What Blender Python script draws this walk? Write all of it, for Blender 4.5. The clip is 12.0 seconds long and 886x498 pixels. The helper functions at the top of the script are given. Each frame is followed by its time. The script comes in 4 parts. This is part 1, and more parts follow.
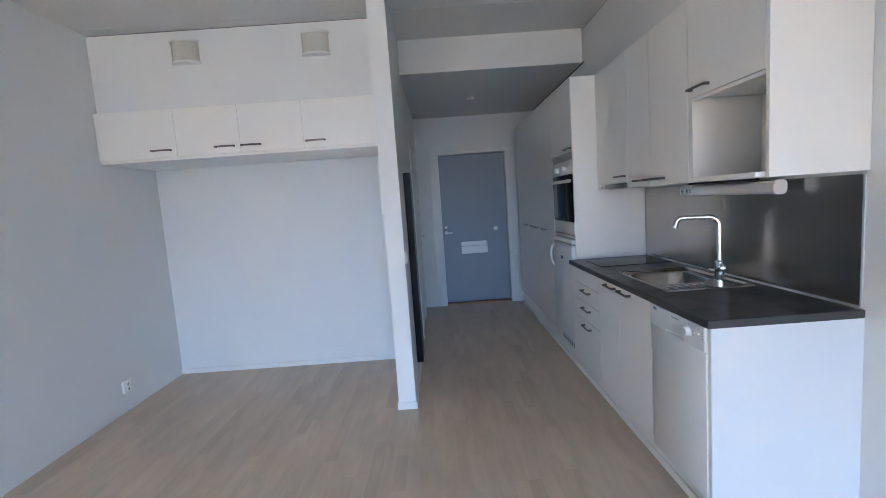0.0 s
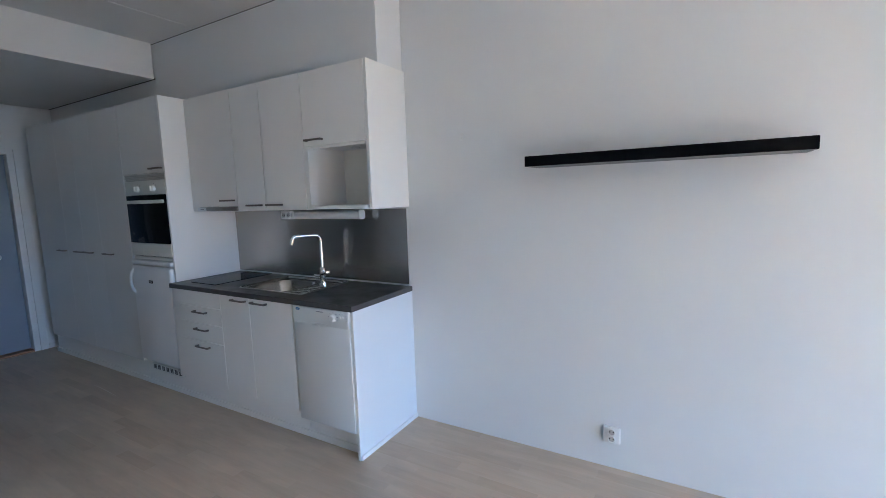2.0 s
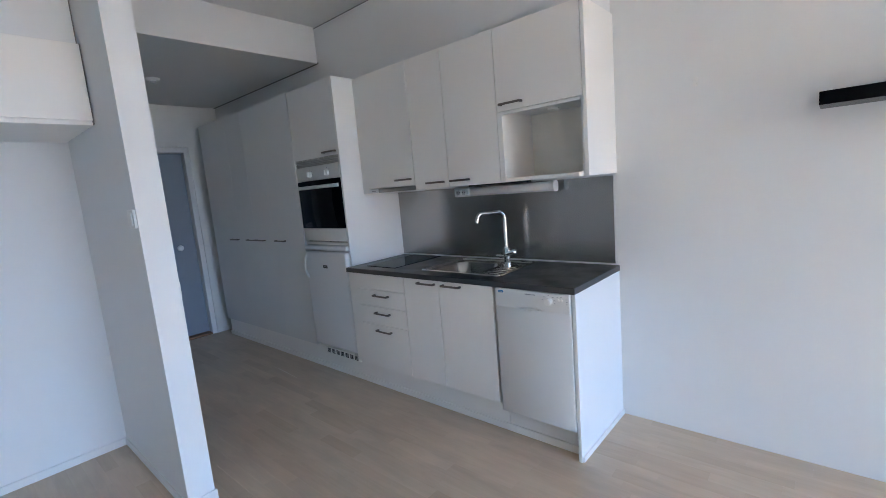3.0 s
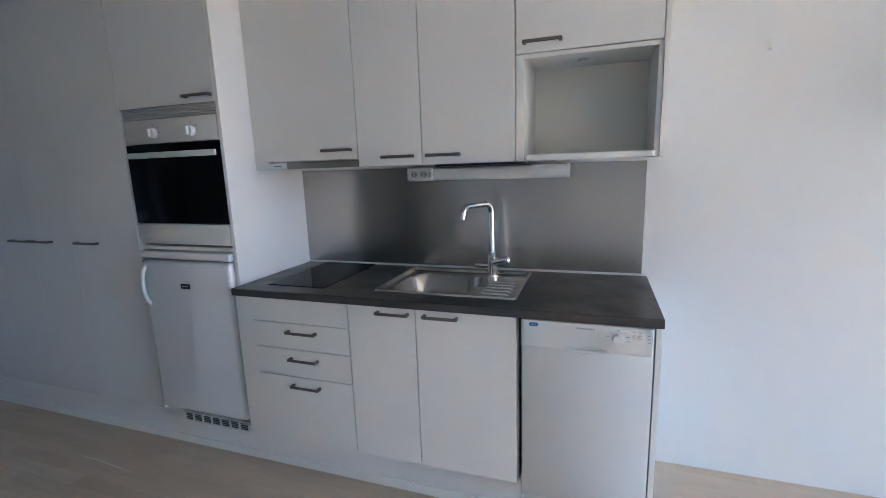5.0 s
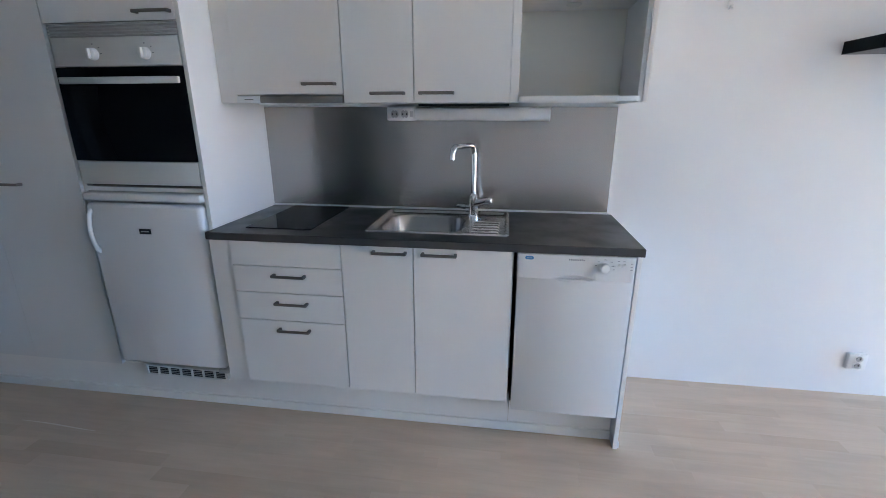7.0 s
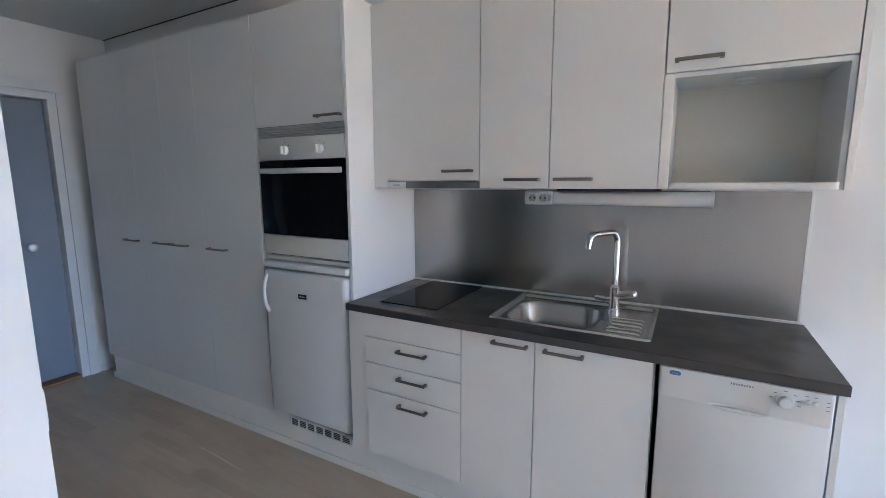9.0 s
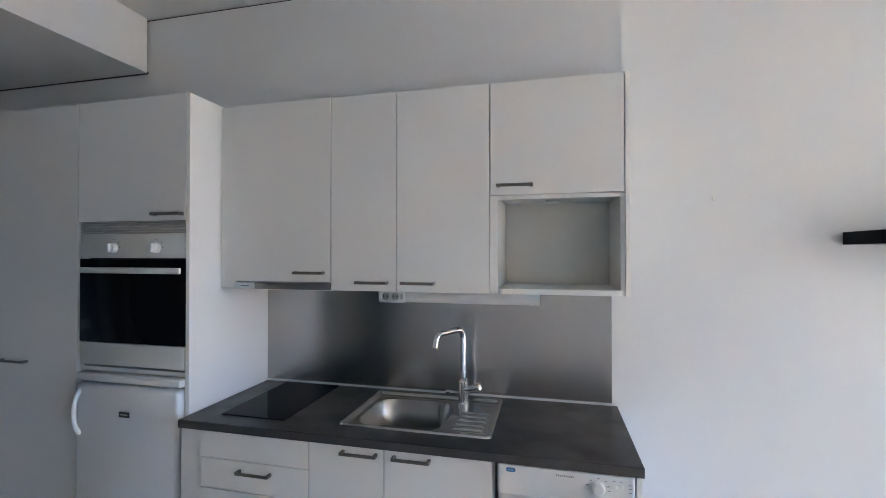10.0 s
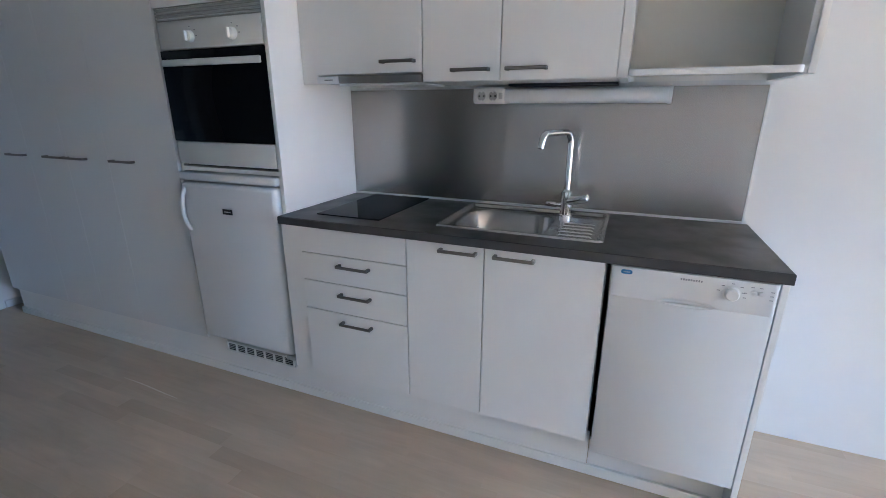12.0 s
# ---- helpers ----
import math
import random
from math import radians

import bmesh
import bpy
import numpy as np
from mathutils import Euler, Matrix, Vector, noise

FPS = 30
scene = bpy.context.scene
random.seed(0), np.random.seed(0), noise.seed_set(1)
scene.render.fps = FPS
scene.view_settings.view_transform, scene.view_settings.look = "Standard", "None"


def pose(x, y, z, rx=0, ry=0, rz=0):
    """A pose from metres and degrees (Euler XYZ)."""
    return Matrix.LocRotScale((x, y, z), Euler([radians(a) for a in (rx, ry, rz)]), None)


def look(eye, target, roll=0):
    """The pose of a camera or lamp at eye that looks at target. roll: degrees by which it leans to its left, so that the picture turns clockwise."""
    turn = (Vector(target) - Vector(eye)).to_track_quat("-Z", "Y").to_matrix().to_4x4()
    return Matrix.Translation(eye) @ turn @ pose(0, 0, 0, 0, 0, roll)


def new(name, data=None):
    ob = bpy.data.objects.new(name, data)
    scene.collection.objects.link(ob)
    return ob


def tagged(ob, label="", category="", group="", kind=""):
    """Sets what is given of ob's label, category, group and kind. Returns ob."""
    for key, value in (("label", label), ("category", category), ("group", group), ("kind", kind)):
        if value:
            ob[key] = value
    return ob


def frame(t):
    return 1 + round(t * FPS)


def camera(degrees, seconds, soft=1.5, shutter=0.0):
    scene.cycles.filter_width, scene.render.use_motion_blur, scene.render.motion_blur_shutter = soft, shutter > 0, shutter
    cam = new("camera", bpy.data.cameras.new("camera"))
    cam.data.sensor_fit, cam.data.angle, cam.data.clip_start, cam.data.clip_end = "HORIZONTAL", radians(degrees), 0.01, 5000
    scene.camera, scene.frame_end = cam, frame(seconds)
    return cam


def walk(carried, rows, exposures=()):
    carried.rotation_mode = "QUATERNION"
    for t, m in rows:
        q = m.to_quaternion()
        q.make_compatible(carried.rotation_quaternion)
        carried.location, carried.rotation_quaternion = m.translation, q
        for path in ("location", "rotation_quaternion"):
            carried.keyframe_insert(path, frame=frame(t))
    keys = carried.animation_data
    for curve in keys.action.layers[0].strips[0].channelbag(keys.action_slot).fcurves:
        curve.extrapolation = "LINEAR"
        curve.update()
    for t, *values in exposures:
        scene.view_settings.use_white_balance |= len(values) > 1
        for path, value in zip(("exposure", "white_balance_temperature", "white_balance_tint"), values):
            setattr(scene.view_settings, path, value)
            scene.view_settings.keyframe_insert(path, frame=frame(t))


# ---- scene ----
cam = camera(89.7, 12.0, soft=0.5)
PATH = [
    (0, (-1.574, -1.612, 1.412), (-1.562, 0.377, 1.2), -4.0),
    (0.5, (-1.884, -1.545, 1.431), (-1.094, 0.279, 1.214), -3.6),
    (1, (-2.069, -1.589, 1.447), (-0.846, -0.022, 1.229), -3.3),
    (1.2, (-2.135, -1.634, 1.443), (-0.76, -0.199, 1.222), -3.1),
    (1.5, (-2.226, -1.711, 1.452), (-0.605, -0.562, 1.224), -2.1),
    (1.8, (-2.302, -1.706, 1.485), (-0.581, -0.714, 1.251), -1.8),
    (2, (-2.371, -1.62, 1.486), (-0.655, -0.621, 1.244), -1.8),
    (2.2, (-2.466, -1.446, 1.455), (-0.801, -0.369, 1.198), -2.7),
    (2.5, (-2.553, -1.215, 1.422), (-1.075, 0.107, 1.163), -5.2),
    (2.7, (-2.542, -1.098, 1.428), (-1.083, 0.243, 1.157), -5.1),
    (4.3, (-2.241, -0.071, 1.426), (-0.506, 0.871, 1.105), -2.9),
    (4.5, (-2.171, 0.009, 1.415), (-0.407, 0.893, 1.09), -2.6),
    (5, (-2.11, 0.217, 1.408), (-0.253, 0.866, 1.043), -1.9),
    (5.5, (-2.16, 0.427, 1.36), (-0.242, 0.709, 0.868), -2.0),
    (6, (-2.202, 0.471, 1.349), (-0.301, 0.702, 0.773), -1.7),
    (6.5, (-2.241, 0.466, 1.364), (-0.337, 0.648, 0.781), -1.1),
    (7, (-2.242, 0.519, 1.379), (-0.348, 0.787, 0.793), -0.0),
    (7.3, (-2.239, 0.55, 1.381), (-0.406, 1.109, 0.809), 0.4),
    (7.5, (-2.229, 0.561, 1.393), (-0.464, 1.316, 0.833), 0.4),
    (7.7, (-2.198, 0.543, 1.413), (-0.501, 1.469, 0.9), 0.1),
    (9.3, (-2.097, 0.358, 1.462), (-0.322, 1.254, 1.241), 0.3),
    (9.5, (-2.09, 0.315, 1.486), (-0.203, 0.959, 1.329), 0.1),
    (10, (-2.11, 0.287, 1.576), (-0.166, 0.755, 1.596), 0.0),
    (10.5, (-2.062, 0.332, 1.483), (-0.18, 1.008, 1.481), 0.2),
    (10.8, (-2.085, 0.392, 1.472), (-0.326, 1.342, 1.427), -0.6),
    (11, (-2.088, 0.404, 1.457), (-0.372, 1.422, 1.322), -0.1),
    (11.3, (-2.065, 0.368, 1.354), (-0.309, 1.245, 0.971), -0.2),
    (11.5, (-2.052, 0.347, 1.316), (-0.264, 1.077, 0.799), -0.1),
    (12, (-1.986, 0.452, 1.323), (-0.222, 1.177, 0.721), 0.1),
]
walk(cam, [(t, look(eye, target, roll)) for t, eye, target, roll in PATH],
     exposures=[(0, 3.09, 6350, 11), (1.0, 2.94, 6210, 11), (2.0, 2.84, 6020, 10), (2.5, 3.01, 6230, 11), (4.3, 3.35, 6330, 11), (5.0, 3.38, 6300, 11), (7.0, 3.42, 6050, 11), (7.7, 3.40, 6530, 13), (9.3, 3.52, 6450, 12), (10.3, 3.34, 6390, 11), (11, 3.51, 6680, 13), (12, 3.53, 6280, 12)])

# ---- light ----
world = bpy.data.worlds.new("sky")
scene.world = world
world.use_nodes = True
wn = world.node_tree.nodes
sky = wn.new("ShaderNodeTexSky")
sky.sky_type = "NISHITA"
sky.sun_disc = False
sky.sun_elevation = radians(49)
sky.sun_rotation = radians(138)
wn["Background"].inputs["Strength"].default_value = 0.10
world.node_tree.links.new(sky.outputs["Color"], wn["Background"].inputs["Color"])

sun_data = bpy.data.lights.new("sun", "SUN")
sun_data.energy, sun_data.angle, sun_data.color = 5.0, radians(0.5), (1.0, 0.90, 0.77)
sun = new("sun", sun_data)
sun.matrix_world = look((8.0, -9.0, 14.0), (0, 0, 0))

YW = -6.4   # window wall
# daylight entering through the window opening behind the start of the walk
day_data = bpy.data.lights.new("window_daylight", "AREA")
day_data.shape, day_data.size, day_data.size_y = "RECTANGLE", 2.9, 2.2
day_data.energy, day_data.color = 21.0, (0.27, 0.55, 1.0)
day_data.spread = radians(88)
day = new("window_daylight", day_data)
day.matrix_world = look((-1.7, YW + 0.04, 1.40), (-2.1, 0.0, -4.1))

# ---- materials ----


def mat(name, color, rough=0.5, metal=0.0, spec=0.5, vary=0.04, scale=3.0, bump=0.0, bump_scale=200.0, coat=0.0, stretch=None):
    """Plain painted or moulded surface with slow tone variation and fine relief."""
    m = bpy.data.materials.new(name)
    m.use_nodes = True
    nt = m.node_tree
    n, l = nt.nodes, nt.links
    b = n["Principled BSDF"]
    b.inputs["Roughness"].default_value = rough
    b.inputs["Metallic"].default_value = metal
    b.inputs["Specular IOR Level"].default_value = spec
    b.inputs["Coat Weight"].default_value = coat
    co = n.new("ShaderNodeTexCoord")
    src = co.outputs["Object"]
    if stretch:
        mp = n.new("ShaderNodeMapping")
        mp.inputs["Scale"].default_value = stretch
        l.new(src, mp.inputs["Vector"])
        src = mp.outputs["Vector"]
    no = n.new("ShaderNodeTexNoise")
    no.inputs["Scale"].default_value = scale
    no.inputs["Detail"].default_value = 6
    l.new(src, no.inputs["Vector"])
    mx = n.new("ShaderNodeMix")
    mx.data_type = "RGBA"
    lo = [max(0, c * (1 - vary)) for c in color]
    hi = [min(1, c * (1 + vary)) for c in color]
    mx.inputs["A"].default_value = (*lo, 1)
    mx.inputs["B"].default_value = (*hi, 1)
    l.new(no.outputs["Fac"], mx.inputs["Factor"])
    l.new(mx.outputs["Result"], b.inputs["Base Color"])
    if bump:
        n2 = n.new("ShaderNodeTexNoise")
        n2.inputs["Scale"].default_value = bump_scale
        n2.inputs["Detail"].default_value = 3
        l.new(src, n2.inputs["Vector"])
        bp = n.new("ShaderNodeBump")
        bp.inputs["Strength"].default_value = bump
        bp.inputs["Distance"].default_value = 0.002
        l.new(n2.outputs["Fac"], bp.inputs["Height"])
        l.new(bp.outputs["Normal"], b.inputs["Normal"])
    return m


def vary_roughness(m, lo, hi, scale):
    nt = m.node_tree
    no = nt.nodes.new("ShaderNodeTexNoise")
    no.inputs["Scale"].default_value = scale
    no.inputs["Detail"].default_value = 5
    co = nt.nodes.new("ShaderNodeTexCoord")
    nt.links.new(co.outputs["Object"], no.inputs["Vector"])
    mr = nt.nodes.new("ShaderNodeMapRange")
    mr.inputs["From Min"].default_value, mr.inputs["From Max"].default_value = 0.3, 0.7
    mr.inputs["To Min"].default_value, mr.inputs["To Max"].default_value = lo, hi
    nt.links.new(no.outputs["Fac"], mr.inputs["Value"])
    nt.links.new(mr.outputs["Result"], nt.nodes["Principled BSDF"].inputs["Roughness"])


WALL = mat("wall_paint", (0.77, 0.768, 0.757), 0.6, vary=0.025, scale=1.5, bump=0.07, bump_scale=160)
CEIL = mat("ceiling_paint", (0.71, 0.70, 0.68), 0.75, vary=0.03, scale=2.0, bump=0.4, bump_scale=240)
TRIMW = mat("white_trim", (0.76, 0.755, 0.74), 0.4, vary=0.03, scale=8)
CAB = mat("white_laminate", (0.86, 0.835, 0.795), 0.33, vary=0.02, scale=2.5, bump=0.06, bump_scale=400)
# end panel white, with the blue window light put into the colour
ENDP = mat("white_laminate_sky_tint", (0.73, 0.74, 0.755), 0.4, vary=0.02, scale=2.5, bump=0.05, bump_scale=400)
TALL = mat("glossy_white_laminate", (0.845, 0.835, 0.815), 0.22, vary=0.02, scale=2.0, bump=0.04, bump_scale=300)
INNER = mat("cream_laminate", (0.90, 0.855, 0.75), 0.45, vary=0.03, scale=3)
APPL = mat("white_enamel", (0.80, 0.805, 0.81), 0.28, vary=0.015, scale=4, coat=0.2)
OVENW = mat("white_oven_enamel", (0.70, 0.69, 0.655), 0.35, vary=0.02, scale=5)
PLAST = mat("white_plastic", (0.78, 0.77, 0.74), 0.35, vary=0.02, scale=12)
BEIGE = mat("perforated_beige_metal", (0.60, 0.57, 0.51), 0.5, vary=0.08, scale=60)
GLASSB = mat("black_glass", (0.004, 0.004, 0.005), 0.08, spec=0.22, vary=0.1, scale=4)
HOBM = mat("black_ceramic_glass", (0.006, 0.006, 0.007), 0.03, spec=0.1, vary=0.1, scale=4)
BLACKW = mat("black_lacquer", (0.005, 0.0045, 0.005), 0.22, spec=0.25, vary=0.2, scale=12, bump=0.03, bump_scale=120)
BLACKP = mat("black_plastic", (0.015, 0.015, 0.016), 0.4, vary=0.1, scale=20)
DARKGAP = mat("joint_shade_dark", (0.05, 0.047, 0.043), 0.8, vary=0.2, scale=10)
BRONZE = mat("brushed_bronze_handle", (0.22, 0.195, 0.175), 0.34, metal=0.85, vary=0.12, scale=80)
CHROME = mat("chrome", (0.80, 0.81, 0.82), 0.07, metal=1.0, vary=0.02, scale=30)
STEEL = mat("stainless_steel", (0.60, 0.59, 0.58), 0.13, metal=1.0, vary=0.05, scale=14, bump=0.05, bump_scale=300)
# the sink's steel again, the bowl's dark reflections put into its colour
BOWLM = mat("satin_steel_bowl_shaded", (0.36, 0.355, 0.35), 0.22, metal=1.0, vary=0.05, scale=14)
HOODM = mat("hood_steel", (0.36, 0.34, 0.32), 0.30, metal=1.0, vary=0.06, scale=20)
ALU = mat("aluminium_trim", (0.80, 0.80, 0.79), 0.45, metal=0.7, vary=0.04, scale=30)
DOORB = mat("blue_grey_door_paint", (0.235, 0.278, 0.335), 0.45, vary=0.04, scale=5, bump=0.1, bump_scale=150)
THRESH = mat("brown_threshold_wood", (0.30, 0.15, 0.075), 0.5, vary=0.2, scale=20, stretch=(0.3, 4, 4))
GREYBAR = mat("printed_grey_marks", (0.25, 0.25, 0.26), 0.6)
BLUES = mat("blue_sticker", (0.03, 0.19, 0.42), 0.4)
DWFRONT = mat("grey_white_enamel", (0.735, 0.73, 0.71), 0.30, vary=0.015, scale=4)
LIGHTGREY = mat("light_grey_plastic", (0.52, 0.52, 0.51), 0.45)
SATIN = mat("satin_chrome", (0.85, 0.85, 0.85), 0.42, metal=0.55, vary=0.02, scale=30)
PALEGAP = mat("joint_shade_grey", (0.22, 0.21, 0.20), 0.8, vary=0.1, scale=10)
# shade of the socket wells put into grey; also the vent strip's grey
SOCK = mat("recess_grey_plastic", (0.46, 0.455, 0.44), 0.5)
FRAMEW = mat("window_frame_paint", (0.75, 0.75, 0.74), 0.4)
DIFF = mat("opal_diffuser", (0.82, 0.81, 0.79), 0.3, vary=0.01)
GROUND = mat("outside_ground", (0.22, 0.21, 0.19), 0.9, vary=0.3, scale=0.5)

# brushed splashback: fine lines along the wall, reflections drawn out upwards
SPLASH = mat("brushed_splashback_steel", (0.46, 0.437, 0.412), 0.27, metal=1.0, vary=0.085, scale=6, stretch=(1, 2, 60))
_nt = SPLASH.node_tree
_b = _nt.nodes["Principled BSDF"]
_b.inputs["Anisotropic"].default_value = 0.5
_tg = _nt.nodes.new("ShaderNodeCombineXYZ")
_tg.inputs["Z"].default_value = 1.0
_nt.links.new(_tg.outputs["Vector"], _b.inputs["Tangent"])


def worktop_material():
    m = mat("dark_stone_laminate", (0.05, 0.046, 0.044), 0.36, vary=0.1, scale=4)
    nt = m.node_tree
    n, l = nt.nodes, nt.links
    co = n.new("ShaderNodeTexCoord")
    a = n.new("ShaderNodeTexNoise")
    a.inputs["Scale"].default_value, a.inputs["Detail"].default_value, a.inputs["Distortion"].default_value = 4.2, 8, 0.7
    l.new(co.outputs["Object"], a.inputs["Vector"])
    r = n.new("ShaderNodeValToRGB")
    e = r.color_ramp.elements
    e[0].position, e[0].color = 0.34, (0.022, 0.020, 0.021, 1)
    e[1].position, e[1].color = 0.74, (0.115, 0.102, 0.097, 1)
    l.new(a.outputs["Fac"], r.inputs["Fac"])
    l.new(r.outputs["Color"], n["Principled BSDF"].inputs["Base Color"])
    return m


WORKTOP = worktop_material()
EDGE = mat("dark_edge_band", (0.066, 0.060, 0.058), 0.34, vary=0.25, scale=14)
vary_roughness(WORKTOP, 0.28, 0.42, 9)
for _m in (HOBM, GLASSB, BLACKW):
    _m.node_tree.nodes["Principled BSDF"].inputs["IOR"].default_value = 1.28


def oak_material(name, per_object):
    """Pale white-oiled oak staves, each of its own tone."""
    m = bpy.data.materials.new(name)
    m.use_nodes = True
    nt = m.node_tree
    n, l = nt.nodes, nt.links
    b = n["Principled BSDF"]
    b.inputs["Roughness"].default_value = 0.33
    b.inputs["Specular IOR Level"].default_value = 0.45
    if per_object:
        rnd = n.new("ShaderNodeObjectInfo").outputs["Random"]
    else:
        rnd = n.new("ShaderNodeNewGeometry").outputs["Random Per Island"]
    geo = n.new("ShaderNodeNewGeometry")
    add = n.new("ShaderNodeVectorMath")
    add.operation = "MULTIPLY_ADD"
    add.inputs[1].default_value = (7, 7, 7)
    l.new(rnd, add.inputs[0])
    l.new(geo.outputs["Position"], add.inputs[2])
    mp = n.new("ShaderNodeMapping")
    mp.inputs["Scale"].default_value = (20, 1.6, 10)
    l.new(add.outputs[0], mp.inputs["Vector"])
    no = n.new("ShaderNodeTexNoise")
    no.inputs["Scale"].default_value, no.inputs["Detail"].default_value, no.inputs["Distortion"].default_value = 1.6, 7, 1.2
    l.new(mp.outputs["Vector"], no.inputs["Vector"])
    ramp = n.new("ShaderNodeValToRGB")
    e = ramp.color_ramp.elements
    e[0].position, e[0].color = 0.25, (0.590, 0.446, 0.318, 1)
    e[1].position, e[1].color = 0.75, (0.645, 0.495, 0.360, 1)
    l.new(no.outputs["Fac"], ramp.inputs["Fac"])
    # most staves are alike, a few clearly darker and redder or paler
    tone = n.new("ShaderNodeValToRGB")
    te = tone.color_ramp.elements
    te[0].position, te[0].color = 0.0, (0.86, 0.835, 0.80, 1)
    te[1].position, te[1].color = 1.0, (1.0, 1.0, 1.0, 1)
    for pos, col in ((0.12, (0.905, 0.89, 0.875, 1)), (0.30, (0.945, 0.94, 0.93, 1)), (0.70, (0.965, 0.96, 0.955, 1)), (0.9, (0.985, 0.985, 0.98, 1))):
        el = te.new(pos)
        el.color = col
    l.new(rnd, tone.inputs["Fac"])
    mul = n.new("ShaderNodeVectorMath")
    mul.operation = "MULTIPLY"
    l.new(ramp.outputs["Color"], mul.inputs[0])
    l.new(tone.outputs["Color"], mul.inputs[1])
    # wear: broad paler and darker patches, as the light oil wears
    wn2 = n.new("ShaderNodeTexNoise")
    wn2.inputs["Scale"].default_value, wn2.inputs["Detail"].default_value = 1.3, 2
    l.new(geo.outputs["Position"], wn2.inputs["Vector"])
    wr = n.new("ShaderNodeMapRange")
    wr.inputs["From Min"].default_value, wr.inputs["From Max"].default_value = 0.3, 0.7
    wr.inputs["To Min"].default_value, wr.inputs["To Max"].default_value = 0.94, 1.06
    l.new(wn2.outputs["Fac"], wr.inputs["Value"])
    # soft dark and pale streaks along the grain
    sm = n.new("ShaderNodeMapping")
    sm.inputs["Scale"].default_value = (10, 2.4, 1)
    l.new(geo.outputs["Position"], sm.inputs["Vector"])
    sn = n.new("ShaderNodeTexNoise")
    sn.inputs["Scale"].default_value, sn.inputs["Detail"].default_value, sn.inputs["Distortion"].default_value = 1.0, 3, 0.6
    l.new(sm.outputs["Vector"], sn.inputs["Vector"])
    sr = n.new("ShaderNodeMapRange")
    sr.inputs["From Min"].default_value, sr.inputs["From Max"].default_value = 0.28, 0.66
    sr.inputs["To Min"].default_value, sr.inputs["To Max"].default_value = 0.90, 1.05
    l.new(sn.outputs["Fac"], sr.inputs["Value"])
    sk = n.new("ShaderNodeVectorMath")
    sk.operation = "SCALE"
    l.new(mul.outputs[0], sk.inputs[0])
    l.new(sr.outputs["Result"], sk.inputs["Scale"])
    wm = n.new("ShaderNodeVectorMath")
    wm.operation = "SCALE"
    l.new(sk.outputs[0], wm.inputs[0])
    l.new(wr.outputs["Result"], wm.inputs["Scale"])
    l.new(wm.outputs[0], b.inputs["Base Color"])
    bp = n.new("ShaderNodeBump")
    bp.inputs["Strength"].default_value, bp.inputs["Distance"].default_value = 0.06, 0.001
    l.new(no.outputs["Fac"], bp.inputs["Height"])
    l.new(bp.outputs["Normal"], b.inputs["Normal"])
    return m


OAK_ONE = oak_material("oak_stave", True)
OAK_MANY = oak_material("oak_staves_joined", False)
SCRATCH = mat("worn_pale_wood", (0.76, 0.66, 0.56), 0.6, vary=0.15, scale=60)
UNDER = mat("floor_joint", (0.43, 0.33, 0.24), 0.8)

GLASS = bpy.data.materials.new("window_glass")
GLASS.use_nodes = True
_g = GLASS.node_tree.nodes["Principled BSDF"]
_g.inputs["Transmission Weight"].default_value = 1.0
_g.inputs["Roughness"].default_value = 0.0

# ---- building helpers ----
BASE = {}


def box(bm, x0, x1, y0, y1, z0, z1, bevel=0.0, seg=2):
    x0, x1, y0, y1, z0, z1 = min(x0, x1), max(x0, x1), min(y0, y1), max(y0, y1), min(z0, z1), max(z0, z1)
    v = [bm.verts.new(p) for p in ((x0, y0, z0), (x1, y0, z0), (x1, y1, z0), (x0, y1, z0), (x0, y0, z1), (x1, y0, z1), (x1, y1, z1), (x0, y1, z1))]
    f = [bm.faces.new([v[i] for i in q]) for q in ((0, 3, 2, 1), (4, 5, 6, 7), (0, 1, 5, 4), (1, 2, 6, 5), (2, 3, 7, 6), (3, 0, 4, 7))]
    if bevel:
        ed = list({e for g in f for e in g.edges})
        bmesh.ops.bevel(bm, geom=ed, offset=bevel, segments=seg, profile=0.5, affect="EDGES", clamp_overlap=True)
    return bm


def boxm(*a, **k):
    return box(bmesh.new(), *a, **k)


def boxes(*rows, bevel=0.0):
    bm = bmesh.new()
    for r in rows:
        box(bm, *r, bevel=bevel)
    return bm


def sweep(bm, pts, radii, seg=16, caps=True):
    """A round tube along points, with a radius at each."""
    pts = [Vector(p) for p in pts]
    if not isinstance(radii, (list, tuple)):
        radii = [radii] * len(pts)
    rings, up = [], None
    for i, p in enumerate(pts):
        a = pts[max(i - 1, 0)]
        c = pts[min(i + 1, len(pts) - 1)]
        d = (c - a).normalized()
        if up is None:
            up = d.orthogonal().normalized()
        up = (up - d * up.dot(d)).normalized()
        side = d.cross(up)
        rings.append([bm.verts.new(p + (up * math.cos(2 * math.pi * k / seg) + side * math.sin(2 * math.pi * k / seg)) * radii[i]) for k in range(seg)])
    for r0, r1 in zip(rings, rings[1:]):
        for k in range(seg):
            bm.faces.new((r0[k], r0[(k + 1) % seg], r1[(k + 1) % seg], r1[k]))
    if caps:
        bm.faces.new(list(reversed(rings[0])))
        bm.faces.new(rings[-1])
    return bm


